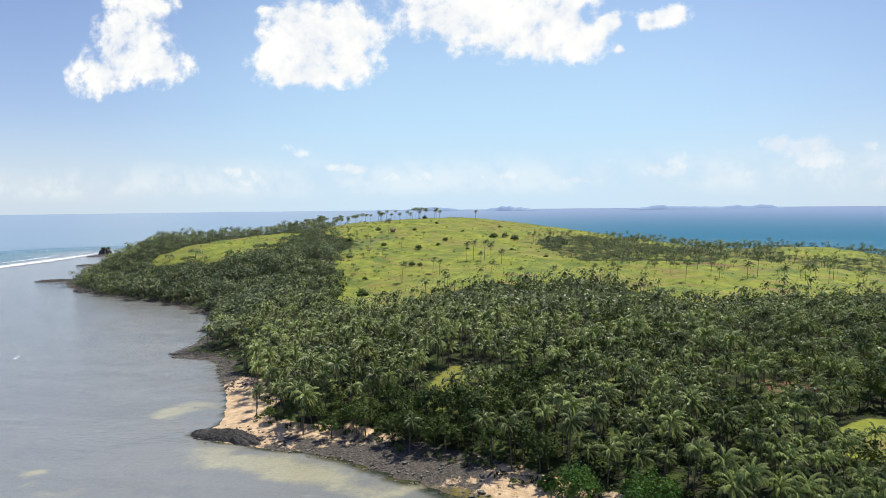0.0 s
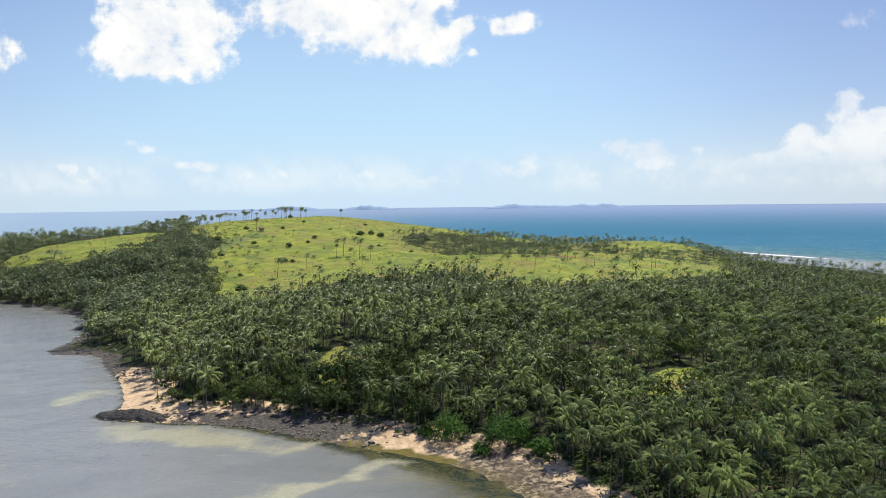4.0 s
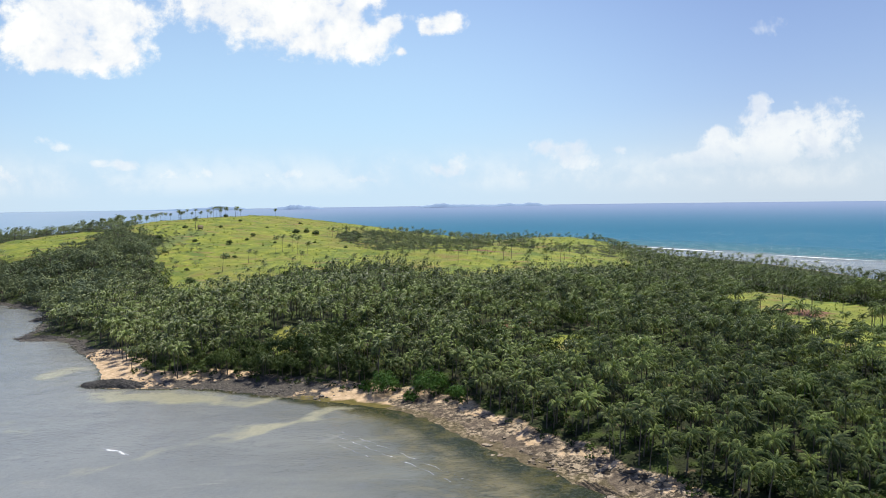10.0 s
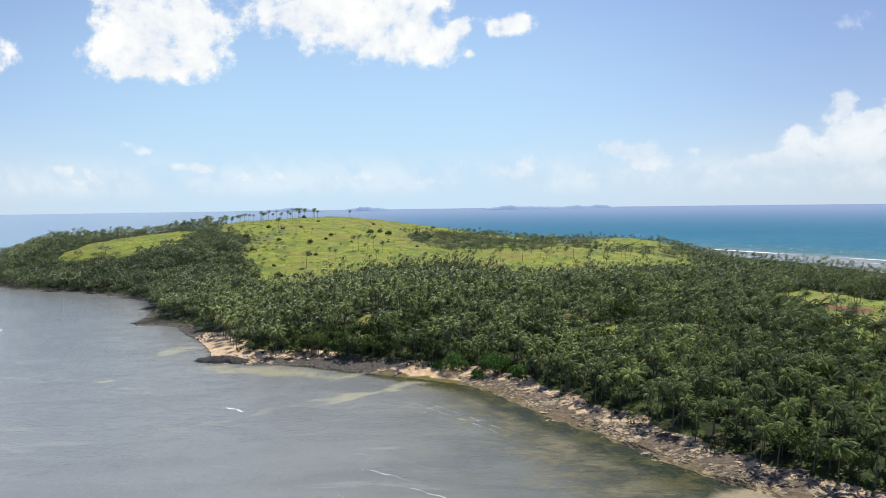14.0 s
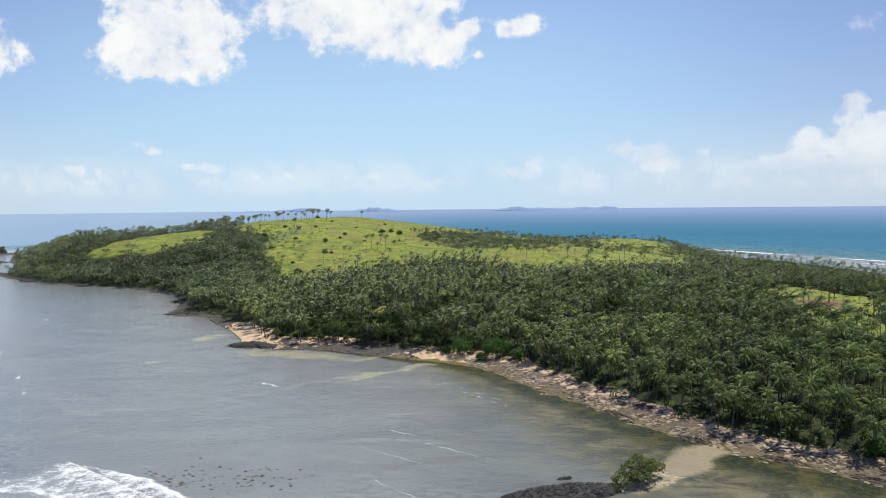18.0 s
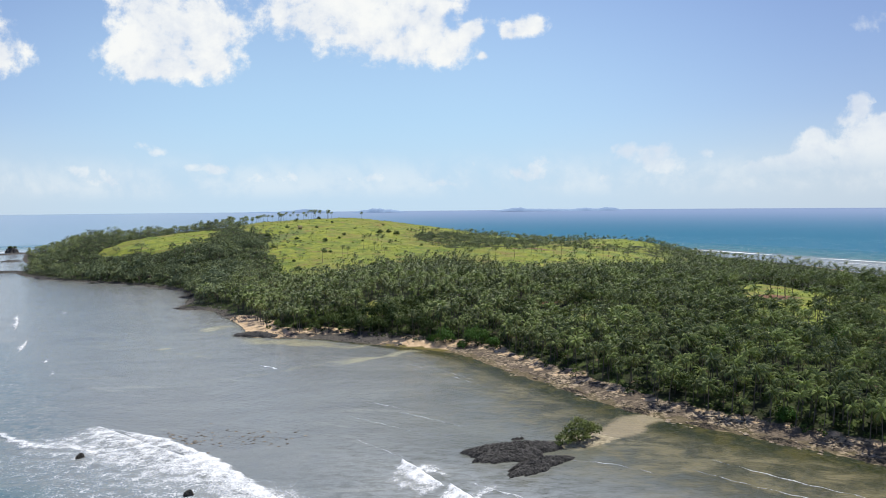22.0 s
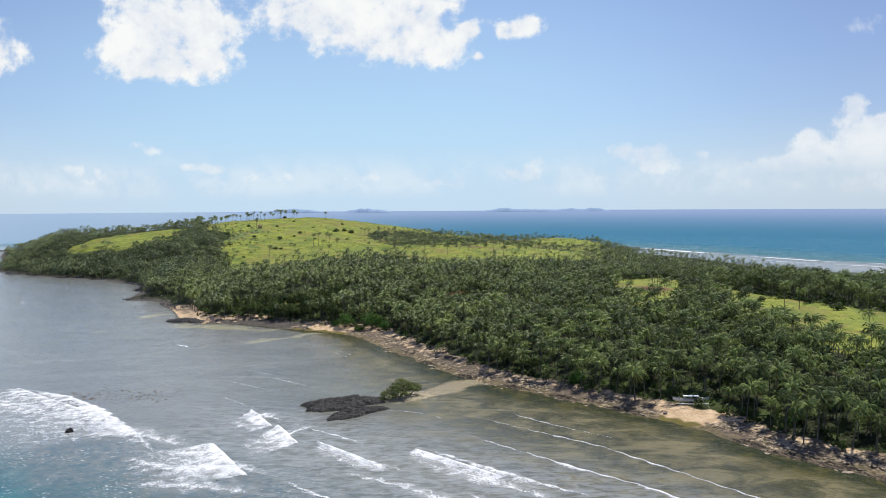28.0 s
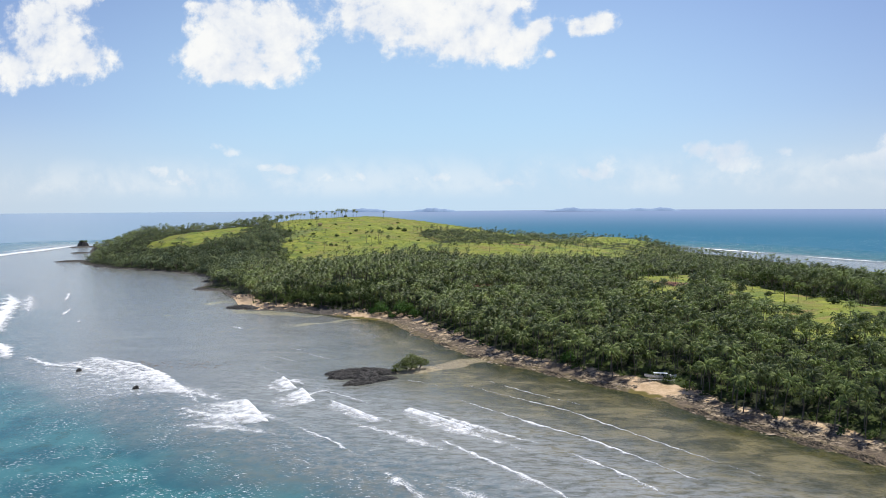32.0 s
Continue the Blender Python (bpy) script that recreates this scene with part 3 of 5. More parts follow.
# ---- the land ----
def build_ground():
    step = 4.4
    xs, ys = np.arange(-770, 600, step), np.arange(-190, 1260, step)
    gx, gy = (a.ravel() for a in np.meshgrid(xs, ys))
    d = signed(COAST, gx, gy)
    z = height(gx, gy, d)
    f = in_field(gx, gy)
    west = sstep(-gx, 128, 146) * sstep(gy, 368, 388)
    cove = np.exp(-((gx + 58) / 52) ** 2 - ((gy - 302) / 22) ** 2)
    slabs = sstep(gx, -14, 14) * (0.50 + 0.55 * sstep(8 + 2 * ripple(gx, gy, 17, 3) - d, -3, 3)) * (1 - np.exp(-((gx - 142) / 11) ** 2 - ((gy - 106) / 9) ** 2))
    rocky = np.clip(np.maximum(np.maximum(west, 1.0 * cove), slabs) * (1 - 0.9 * np.exp(-((gx + 8) / 9) ** 2 - ((gy - 284) / 12) ** 2)), 0, 1)
    soil = np.maximum(np.exp(-((gx - 197) / 15) ** 2 - ((gy - 345) / 13) ** 2), np.exp(-((gx - 62) / 12) ** 2 - ((gy - 352) / 9) ** 2))
    soil = np.maximum(soil, 0.75 * np.exp(-((gx - 183) / 11) ** 2 - ((gy - 221) / 8) ** 2))
    soil = np.maximum(soil, 0.72 * np.exp(-((gx - 85) / 50) ** 2 - ((gy - 626) / 9) ** 2))
    shoulder = 0.42 * sstep(gx, -60, -10) * sstep(300 - gx, 0, 40) * sstep(gy, 635, 670) * (1 + 0.5 * ripple(gx, gy, 37, 8))
    scrub = 0.75 * np.exp(-((gx + 190) / 24) ** 2 - ((gy - 705) / 60) ** 2) + 0.35 * sstep(ripple(gx, gy, 140, 21), 0.1, 0.6)
    z = z + np.where((d > 0) & (d < 14), rocky * 0.35 * ripple(gx, gy, 7, 5), 0)
    me = mesh_of("ground", np.stack([gx, gy, z], 1), grid_faces(len(xs), len(ys)), ground_mat, True, {
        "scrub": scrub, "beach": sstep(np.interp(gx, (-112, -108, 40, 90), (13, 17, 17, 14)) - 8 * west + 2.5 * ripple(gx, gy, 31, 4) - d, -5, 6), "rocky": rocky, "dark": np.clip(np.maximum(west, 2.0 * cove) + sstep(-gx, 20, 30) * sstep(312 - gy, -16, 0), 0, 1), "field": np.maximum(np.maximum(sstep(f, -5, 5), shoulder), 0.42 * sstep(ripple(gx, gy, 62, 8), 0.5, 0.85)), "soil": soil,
        "damp": sstep(3.4 + 1.6 * ripple(gx, gy, 21, 9) - d, -2, 3) * (0.25 + 0.75 * sstep(gx, -70, 0))})
    tagged(new("ground", me), "island ground of sand, rock, turf and forest floor", "ground", kind="structure")


BARS = [((-105, 303), (-66, 294), 9.5), ((-66, 290), (-40, 284), 5), ((-14, 272), (-62, 238), 4.5), ((-62, 238), (-95, 215), 3.5), ((71, 160), (52, 141), 6),
        ((52, 141), (40, 133), 7), ((-132, 350), (-140, 340), 9), ((-190, 300), (-110, 262), 5)]


def build_sea():
    def axis(lo, hi, step, reach):
        a = np.arange(lo, hi, step)
        grow = np.cumsum(step * 1.10 ** np.arange(1, 60))
        grow = grow[grow < reach]
        return np.concatenate([lo - grow[::-1], a, hi - step + grow])
    xs, ys = axis(-260, 230, 4, 5200), axis(-110, 440, 4, 5200)
    gx, gy = (a.ravel() for a in np.meshgrid(xs, ys))
    r = np.hypot(gx, gy - 100)
    k = np.minimum(1, 4850 / np.maximum(r, 1))
    gx, gy, r = gx * k, (gy - 100) * k + 100, np.minimum(r, 4850)
    z = 40 * np.clip((r - 1300) / 3550, 0, 1) ** 1.5
    d, reef = signed(COAST, gx, gy), signed(REEF, gx, gy)
    bar = np.zeros(len(gx))
    wx, wy = gx + 5 * ripple(gx, gy, 37, 3), gy + 5 * ripple(gx, gy, 33, 11)
    for (ax, ay), (bx, by), w in BARS:
        t = np.clip(((wx - ax) * (bx - ax) + (wy - ay) * (by - ay)) / ((bx - ax) ** 2 + (by - ay) ** 2), 0, 1)
        bar = np.maximum(bar, np.exp(-(((wx - ax - t * (bx - ax)) ** 2 + (wy - ay - t * (by - ay)) ** 2) / w**2)))
    bar *= np.where(np.hypot(gx - 55, gy - 145) < 35, 1.0, 0.8 + 0.25 * ripple(gx, gy, 60, 4)) * np.where(d < -45, 0.5, 1)
    near = np.exp(-(np.clip(-d, 0, None) / np.interp(gx, (-60, 40, 90), (16, 54, 92))) ** 1.5) * (0.35 + 0.65 * sstep(gx, -40, 40))
    keep = lambda f: (k[f] == 1).any(1)
    # the out and western masks set where haze is painted into the sea colour
    me = mesh_of("water", np.stack([gx, gy, z], 1), grid_faces(len(xs), len(ys), keep), water_mat, True, {
        "wash": sstep(-reef, -100, -55) * (1 - sstep(-reef, -30, 10)) * sstep(gx, -60, 0) * (gy < 200), "west_haze": sstep(-np.arctan2(gx, gy + 150), 0.02, 0.5) * sstep(-reef, 20, 260) * (gy > 300), "tan": np.exp(-((gx - 58) ** 2 + (gy - 146) ** 2) / 40**2), "churn": sstep(-reef, -48, -14) * (gx < 120) * (gy < 300), "deep": sstep(-reef, -26, 42), "far": np.where((gx < 200) & (gy < 420), sstep(-reef, 90, 620), sstep(-reef, 0, 240)), "near": near, "bar": bar, "out": sstep(r, 1200, 4600), "brim": np.exp(-(np.clip(-d, 0, None) / np.interp(gx, (-100, -40, -10, 30, 80, 110), (2, 6, 12, 15, 22, 13))) ** 2) * (d > -60), "matt": sstep(-reef, -26, 42) * np.interp(np.arctan2(gx, gy + 150), (-0.6, 0.05), (0.15, 0.72)), "pale": sstep(-gx, -30, 90), "chop": sstep(-reef, -52, 0) * (r < 1500)})
    tagged(new("water", me), "shallow grey reef flat and blue-green open sea", "sea", kind="structure")


def build_far_island(name, x0, x1, y, tops, label):
    """A long low island at the horizon."""
    base = 40 * ((math.hypot((x0 + x1) / 2, y - 100) - 1300) / 3550) ** 1.5 - 0.6
    nx, ny = 70, 9
    u, v = np.meshgrid(np.linspace(0, 1, nx), np.linspace(-1, 1, ny))
    crest = 1.3 * np.interp(u, np.linspace(0, 1, len(tops)), tops) * (1 + 0.05 * np.sin(u * 91) + 0.08 * np.sin(u * 37 + 1))
    x, yy = x0 + (x1 - x0) * u, y + 60 * v
    z = base + crest * (1 - v**2) ** 0.7
    me = mesh_of(name, np.stack([x.ravel(), yy.ravel(), z.ravel()], 1), grid_faces(nx, ny), far_hills, True)
    tagged(new(name, me), label, "island", kind="structure")


build_ground()
build_sea()

build_far_island("far_island", 232, 1085, 4550, (0, 9, 15, 18, 13, 11, 12, 10, 9, 12, 14, 11, 16, 14, 0), "long low hazy blue island on the horizon")
build_far_island("far_island", -672, -312, 4560, (0, 8, 12, 15, 21, 20, 15, 14, 11, 4, 0), "hilly hazy blue island on the horizon")
build_far_island("far_island", -1480, -770, 4560, (0, 3, 4, 6, 7, 6, 9, 12, 17, 18, 14, 9, 0), "flat hazy blue island behind the grassy hill")

# ---- palms and trees ----
WIND = np.array([0.86, -0.30, 0.0])


def tube(points, radii, sides=6):
    """Points and quads of a tapered tube along a line."""
    points, radii = np.asarray(points, float), np.asarray(radii, float)
    along = np.gradient(points, axis=0)
    along /= np.linalg.norm(along, axis=1)[:, None] + 1e-9
    ref = np.where(np.abs(along[:, 2:3]) > 0.9, [[1.0, 0, 0]], [[0, 0, 1.0]])
    a = np.cross(along, ref)
    a /= np.linalg.norm(a, axis=1)[:, None] + 1e-9
    b = np.cross(along, a)
    t = np.arange(sides) * 2 * np.pi / sides
    v = points[:, None] + radii[:, None, None] * (np.cos(t)[None, :, None] * a[:, None] + np.sin(t)[None, :, None] * b[:, None])
    n, q = len(points), np.arange(sides)
    f = np.concatenate([np.stack([i * sides + q, i * sides + (q + 1) % sides, (i + 1) * sides + (q + 1) % sides, (i + 1) * sides + q], 1) for i in range(n - 1)])
    return v.reshape(-1, 3), f


def palm_shape(seed, fronds, leaflets, tall, sides=6, bends=7, big=1.0, wide=1.0):
    """Trunk and crown of a coconut palm that leans a little and is combed by the wind. Returns (verts, quads), (verts, triangles)."""
    rng = np.random.default_rng(seed)
    lean = WIND * rng.uniform(-0.02, 0.10) + np.array([*rng.normal(0, 0.05, 2), 0])
    sweep = rng.uniform(0.35, 0.8)
    s = np.linspace(0, 1, bends)
    stem = np.stack([lean[0] * tall * s**1.6, lean[1] * tall * s**1.6, tall * s], 1)
    stem[0, 2] = -0.8
    trunk = tube(stem, 0.14 + 0.11 * (1 - s) ** 4 - 0.03 * s, sides)
    verts, faces, ages, count = [], [], [], 0
    for i in range(fronds):
        az = i * 2.39996 + rng.normal(0, 0.2)
        age = (i + 0.5) / fronds
        up = radians(86 - 116 * age + rng.normal(0, 9))
        length = big * rng.uniform(3.85, 4.7) * (0.75 + 0.25 * math.sin(math.pi * min(1, age + 0.25)))
        k = 8
        p, pts, ways = stem[-1].copy(), [stem[-1].copy()], []
        for j in range(k):
            q = (j + 0.5) / k
            e = up - radians(108) * q**1.5 * (0.95 - 0.15 * age)
            way = np.array([math.cos(az) * math.cos(e), math.sin(az) * math.cos(e), math.sin(e)]) + WIND * (sweep * q)
            way /= np.linalg.norm(way)
            p = p + way * length / k
            pts.append(p), ways.append(way)
        pts, ways = np.array(pts), np.array(ways + [ways[-1]])
        at = np.linspace(0.12, 1.0, leaflets)
        line = np.stack([np.interp(at, np.linspace(0, 1, k + 1), pts[:, c]) for c in range(3)], 1)
        go = np.stack([np.interp(at, np.linspace(0, 1, k + 1), ways[:, c]) for c in range(3)], 1)
        across = np.cross(go, [0, 0, 1.0]) + 0.15 * np.array([-math.sin(az), math.cos(az), 0])
        across /= np.linalg.norm(across, axis=1)[:, None] + 1e-6
        half = 0.68 * length * 0.88 / leaflets
        reach = 0.80 * wide * np.sin(np.pi * np.clip(0.14 + 0.78 * at, 0, 1)) ** 0.7
        for sgn in (-1, 1):
            droop = rng.uniform(0.45, 0.95, leaflets)
            tip = line + reach[:, None] * (0.58 * sgn * across + 0.5 * go + 0.2 * WIND - droop[:, None] * np.array([0, 0, 1.0]))
            tri = np.stack([line - go * half, line + go * half, tip], 1).reshape(-1, 3)
            verts.append(tri), ages.append(np.full(len(tri), age))
            faces.append(np.arange(leaflets * 3).reshape(-1, 3) + count)
            count += leaflets * 3
    return trunk, (np.concatenate(verts), np.concatenate(faces), np.concatenate(ages))


def leaf_crown(rng, lobes, clumps, leaves, size, core=0.0):
    """Leaves in clumps over the outside of some lobes (centre, radii)."""
    verts, count = [], 0
    share = np.array([r[0] * r[1] for _, r in lobes], float)
    share /= share.sum()
    for (c, r), w in zip(lobes, share):
        n = max(3, int(clumps * w))
        dirs = rng.normal(size=(n, 3))
        dirs[:, 2] = np.abs(dirs[:, 2]) * 1.1 - 0.45
        dirs /= np.linalg.norm(dirs, axis=1)[:, None]
        centres = np.array(c) + dirs * np.array(r) * rng.uniform(0.72, 1.06, (n, 1))
        spread = 0.30 * max(r)
        p = np.repeat(centres, leaves, 0) + rng.normal(0, spread * 0.5, (n * leaves, 3))
        nrm = np.repeat(dirs, leaves, 0) * 0.8 + rng.normal(0, 0.55, (n * leaves, 3)) + [0, 0, 0.35]
        nrm /= np.linalg.norm(nrm, axis=1)[:, None]
        a = np.cross(nrm, rng.normal(size=nrm.shape))
        a /= np.linalg.norm(a, axis=1)[:, None]
        b = np.cross(nrm, a)
        sz = size * rng.uniform(0.7, 1.35, (len(p), 1))
        verts.append(np.stack([p - a * sz, p - b * sz * 0.55, p + a * sz, p + b * sz * 0.55], 1).reshape(-1, 3))
    for c, r in lobes if core else ():
        a, b = np.arange(6) * 1.0472, np.array([1.1, 0.3, -0.7])
        ring = np.stack([np.cos(b)[:, None] * np.cos(a), np.cos(b)[:, None] * np.sin(a), np.repeat(np.sin(b)[:, None], 6, 1)], -1) * np.array(r) * core * rng.uniform(0.86, 1.1, (3, 6, 1)) + np.array(c)
        q = [[ring[i, j], ring[i, (j + 1) % 6], ring[i - 1, (j + 1) % 6], ring[i - 1, j]] for i in range(1, 3) for j in range(6)]
        q += [[ring[0, 0], ring[0, 1], ring[0, 2], ring[0, 3]], [ring[0, 3], ring[0, 4], ring[0, 5], ring[0, 0]]]
        verts.append(np.array(q).reshape(-1, 3))
    v = np.concatenate(verts)
    return v, np.arange(len(v)).reshape(-1, 4)


def tree_shape(seed, tall, wide, clumps, leaves, size, low=0.35, core=0.0, sides=5):
    """Trunk with limbs, and a lobed crown, of a broadleaf tree."""
    rng = np.random.default_rng(seed)
    lobes = [((0, 0, tall * 0.72), (wide * 0.62, wide * 0.62, tall * 0.27))]
    vs, fs, count = [], [], 0

    def limb(points, radii, sides):
        nonlocal count
        v, f = tube(points, radii, sides)
        vs.append(v), fs.append(f + count)
        count += len(v)
    bend = rng.normal(0, 0.3, 2)
    fork = np.array([bend[0], bend[1], tall * low])
    limb([(0, 0, -0.8), fork * [0.5, 0.5, 0.5], fork, (bend[0], bend[1], tall * 0.7)], [0.05 * wide, 0.042 * wide, 0.036 * wide, 0.012 * wide], sides)
    turns = rng.integers(5, 7) if sides > 3 else 4
    for i in range(turns):
        a = i * 6.283 / turns + rng.normal(0, 0.3)
        rad = wide * rng.uniform(0.5, 0.68)
        c = np.array([math.cos(a) * rad, math.sin(a) * rad, tall * rng.uniform(0.46, 0.74)])
        lobes.append((tuple(c), (wide * rng.uniform(0.34, 0.5), wide * rng.uniform(0.34, 0.5), tall * rng.uniform(0.17, 0.25))))
        if sides > 3 or i < 2:
            limb([fork, fork * 0.5 + c * 0.5 + [0, 0, 0.03 * tall], c], [0.026 * wide, 0.018 * wide, 0.008 * wide], max(3, sides - 1))
    return (np.concatenate(vs), np.concatenate(fs)), leaf_crown(rng, lobes, clumps, leaves, size, core)


def rib_of(n):
    """One at the midrib of a frond, nought at the tips of its leaflets."""
    return np.tile([1.0, 1.0, 0.0], n // 3)


def scatter(spots, shapes, name, mats, label, category):
    """Many far plants as one thing with two meshes: stems and leaves. spots: x, y, z, turn, scale, kind."""
    root = tagged(new(name), label, category, kind="stuff")
    for slot, (piece, mat) in enumerate(zip(("trunks", "crowns"), mats)):
        allv, allf, tone, aged, ribs, count = [], [], [], [], [], 0
        shade = np.random.default_rng(len(spots))
        for kind, shape in enumerate(shapes):
            rows = spots[spots[:, 5] == kind]
            if not len(rows):
                continue
            v, f = shape[slot][:2]
            age = shape[slot][2] if len(shape[slot]) > 2 else np.zeros(len(v))
            ribs.append(np.tile(rib_of(len(v)) if len(shape[slot]) > 2 else 0 * age, len(rows)))
            tone.append(np.repeat(shade.random(len(rows)), len(v))), aged.append(np.tile(age, len(rows)))
            c, s, k = np.cos(rows[:, 3]), np.sin(rows[:, 3]), rows[:, 4]
            x = (v[None, :, 0] * c[:, None] - v[None, :, 1] * s[:, None]) * k[:, None] + rows[:, 0:1]
            y = (v[None, :, 0] * s[:, None] + v[None, :, 1] * c[:, None]) * k[:, None] + rows[:, 1:2]
            z = v[None, :, 2] * k[:, None] + rows[:, 2:3]
            allv.append(np.stack([x, y, z], -1).reshape(-1, 3))
            allf.append((f[None] + (np.arange(len(rows)) * len(v))[:, None, None]).reshape(-1, f.shape[1]) + count)
            count += len(rows) * len(v)
        if allv:
            ob = part(piece, mesh_of(piece, np.concatenate(allv), np.concatenate(allf), mat, slot == 0, {"tone": np.concatenate(tone), "age": np.concatenate(aged), "rib": np.concatenate(ribs)} if slot else None), root)
            ob["kind"] = "stuff"
    return root


def thing_of(name, shape, mats, label, category, group, at, names=("trunk", "crown"), tone=0.5, fronds=0):
    root = tagged(new(name), label, category, group)
    for (v, f, *age), mat, piece in zip(shape, mats, names):
        more = {"tone": np.full(len(v), tone), "age": age[0] if age else np.zeros(len(v)), "rib": rib_of(len(v)) if age else np.zeros(len(v))} if piece == "crown" else None
        if fronds and more:
            size = len(v) // fronds
            for k in range(0, len(v), size):
                part("frond", mesh_of("frond", v[k:k + size], np.arange(size).reshape(-1, 3), mat, False, {key: val[k:k + size] for key, val in more.items()}), root)
        else:
            part(piece, mesh_of(piece, v, f, mat, piece == "trunk", more), root)
    root.matrix_basis = at
    return root


def stand(x, y, turn=0.0, k=1.0, sink=0.0):
    return Matrix.Translation((x, y, ground_at(x, y) - sink)) @ Matrix.Rotation(turn, 4, "Z") @ Matrix.Scale(k, 4)


PALM = (bark, palm_leaf.m)
NEAR_PALMS = [palm_shape(10 + i, 25, 13, h, 6, 7) for i, h in enumerate((9.2, 10.2, 11.2, 12.4, 8.0, 10.8, 9.6, 11.8, 8.6))]
MID_PALMS = [palm_shape(30 + i, 23, 6, h, 3, 3, 1.0, 1.05) for i, h in enumerate((8.6, 10.2, 11.8, 10.8, 7.5, 9.6, 11.2, 8.9))]
FAR_PALMS = [palm_shape(50 + i, 12, 3, h, 3, 2, 1.0, 1.4) for i, h in enumerate((8.5, 10.5, 11.5, 9.5))]
NEAR_TREES = [tree_shape(70 + i, h, w, 60, 13, 0.33, core=0.4) for i, (h, w) in enumerate(((10, 4.6), (8.5, 4.2), (11.5, 5.0), (7, 3.6)))]
MID_TREES = [tree_shape(75 + i, h, w, 38, 8, 0.46, core=0.0, sides=3) for i, (h, w) in enumerate(((10, 4.8), (8.5, 4.4), (11.5, 5.4), (7, 3.8)))]
FAR_TREES = [tree_shape(80 + i, h, w, 30, 5, 0.74, core=0.0, sides=3) for i, (h, w) in enumerate(((10.5, 6.4), (9, 5.8), (12.5, 7.4), (8, 5.4)))]


def plant_island():
    rng = np.random.default_rng(4)

    def sow(x0, x1, y0, y1, step):
        gx, gy = np.meshgrid(np.arange(x0, x1, step), np.arange(y0, y1, step))
        p = np.stack([gx.ravel(), gy.ravel()], 1)
        p[:, 0] += ((p[:, 1] / step).round() % 2) * step / 2
        return p + rng.normal(0, step * 0.24, p.shape)
    p = np.concatenate([sow(-160, 520, -70, 470, 5.05), sow(-720, 500, 470, 1190, 7.7), sow(-540, -160, 390, 470, 7.7), sow(-540, -150, 440, 800, 7.2)])
    d = signed(COAST, p[:, 0], p[:, 1])
    f = in_field(p[:, 0], p[:, 1])
    ok = (d > np.interp(p[:, 0], (-185, -165, -101, -100, 60, 100), (4.0, 9.5, 9.5, 15, 14.5, 10.5)) + 3.0 * ripple(p[:, 0], p[:, 1], 23, 6)) & (f < -1.0 + 3.0 * ripple(p[:, 0], p[:, 1], 29, 7) + np.where(p[:, 1] > 450, 8 * ripple(p[:, 0], p[:, 1], 58, 12) + rng.normal(0, 4, len(p)), 0))
    ok &= ~((d < 11) & (p[:, 1] < 462) & (p[:, 0] < -150))
    ok |= (d > 9) & (p[:, 0] < -42) & (p[:, 0] > -95) & (p[:, 1] < 330) & (f < 0)
    gap = ripple(p[:, 0], p[:, 1], 62, 8)
    ok &= ~((gap > 0.72) & (rng.random(len(p)) < 0.8)) & (rng.random(len(p)) > 0.05)
    # the far slopes of the hill are never seen
    ok &= ~((p[:, 1] > 1040) & (p[:, 0] > -300) & (p[:, 0] < 60))
    # thin groves on the shoulders of the hill, and room for the boat
    thin = ((p[:, 0] > 60) & (p[:, 0] < 250) & (p[:, 1] > 660)) | ((p[:, 0] < -330) & (p[:, 1] > 800))
    ok &= ~(thin & (rng.random(len(p)) < 0.45))
    ok |= (np.maximum(signed(FIELD_LONG, p[:, 0], p[:, 1]), signed(FIELD_EAST, p[:, 0], p[:, 1])) > 0) & (rng.random(len(p)) < np.where(p[:, 1] > 450, 0.035, 0.012))
    ok |= (signed(FIELD_EAST, p[:, 0], p[:, 1]) > 0) & (p[:, 0] < 216) & (rng.random(len(p)) < 0.06)
    ok |= (signed(GROVE, p[:, 0], p[:, 1]) > 0) & (rng.random(len(p)) < 0.62)
    # the wood thins out into the gully on the west side of the hill
    ok |= (f > 0) & (p[:, 0] < -130) & (p[:, 0] > -235) & (p[:, 1] > 540) & (p[:, 1] < 800) & (rng.random(len(p)) < 0.6 * np.exp(-np.clip(f, 0, None) / 16))
    ok &= (np.hypot(p[:, 0] - 146, p[:, 1] - 116) > 8.5) & (np.hypot(p[:, 0] - 0, p[:, 1] - 285) > 7.5) & (np.hypot(p[:, 0] - 16, p[:, 1] - 280) > 8.5) & (np.hypot(p[:, 0] - 25, p[:, 1] - 271) > 5.5)
    # on the headland fewer, larger crowns
    ok &= ~((p[:, 0] < -200) & (p[:, 1] < 800) & (rng.random(len(p)) < 0.35))
    p, d, f, gap = p[ok], d[ok], f[ok], gap[ok]
    z = height(p[:, 0], p[:, 1], d)
    wood = ripple(p[:, 0], p[:, 1], 110, 9) + 0.5 * ripple(p[:, 0], p[:, 1], 43, 10)
    west = sstep(-p[:, 0], 130, 230) * sstep(p[:, 1], 430, 560) * (1 - 0.75 * sstep(p[:, 1], 770, 860)) + 0.85 * np.exp(-((p[:, 0] - 30) / 55) ** 2 - ((p[:, 1] - 740) / 70) ** 2)
    cove = np.exp(-((p[:, 0] + 55) / 42) ** 2 - ((p[:, 1] - 312) / 22) ** 2)
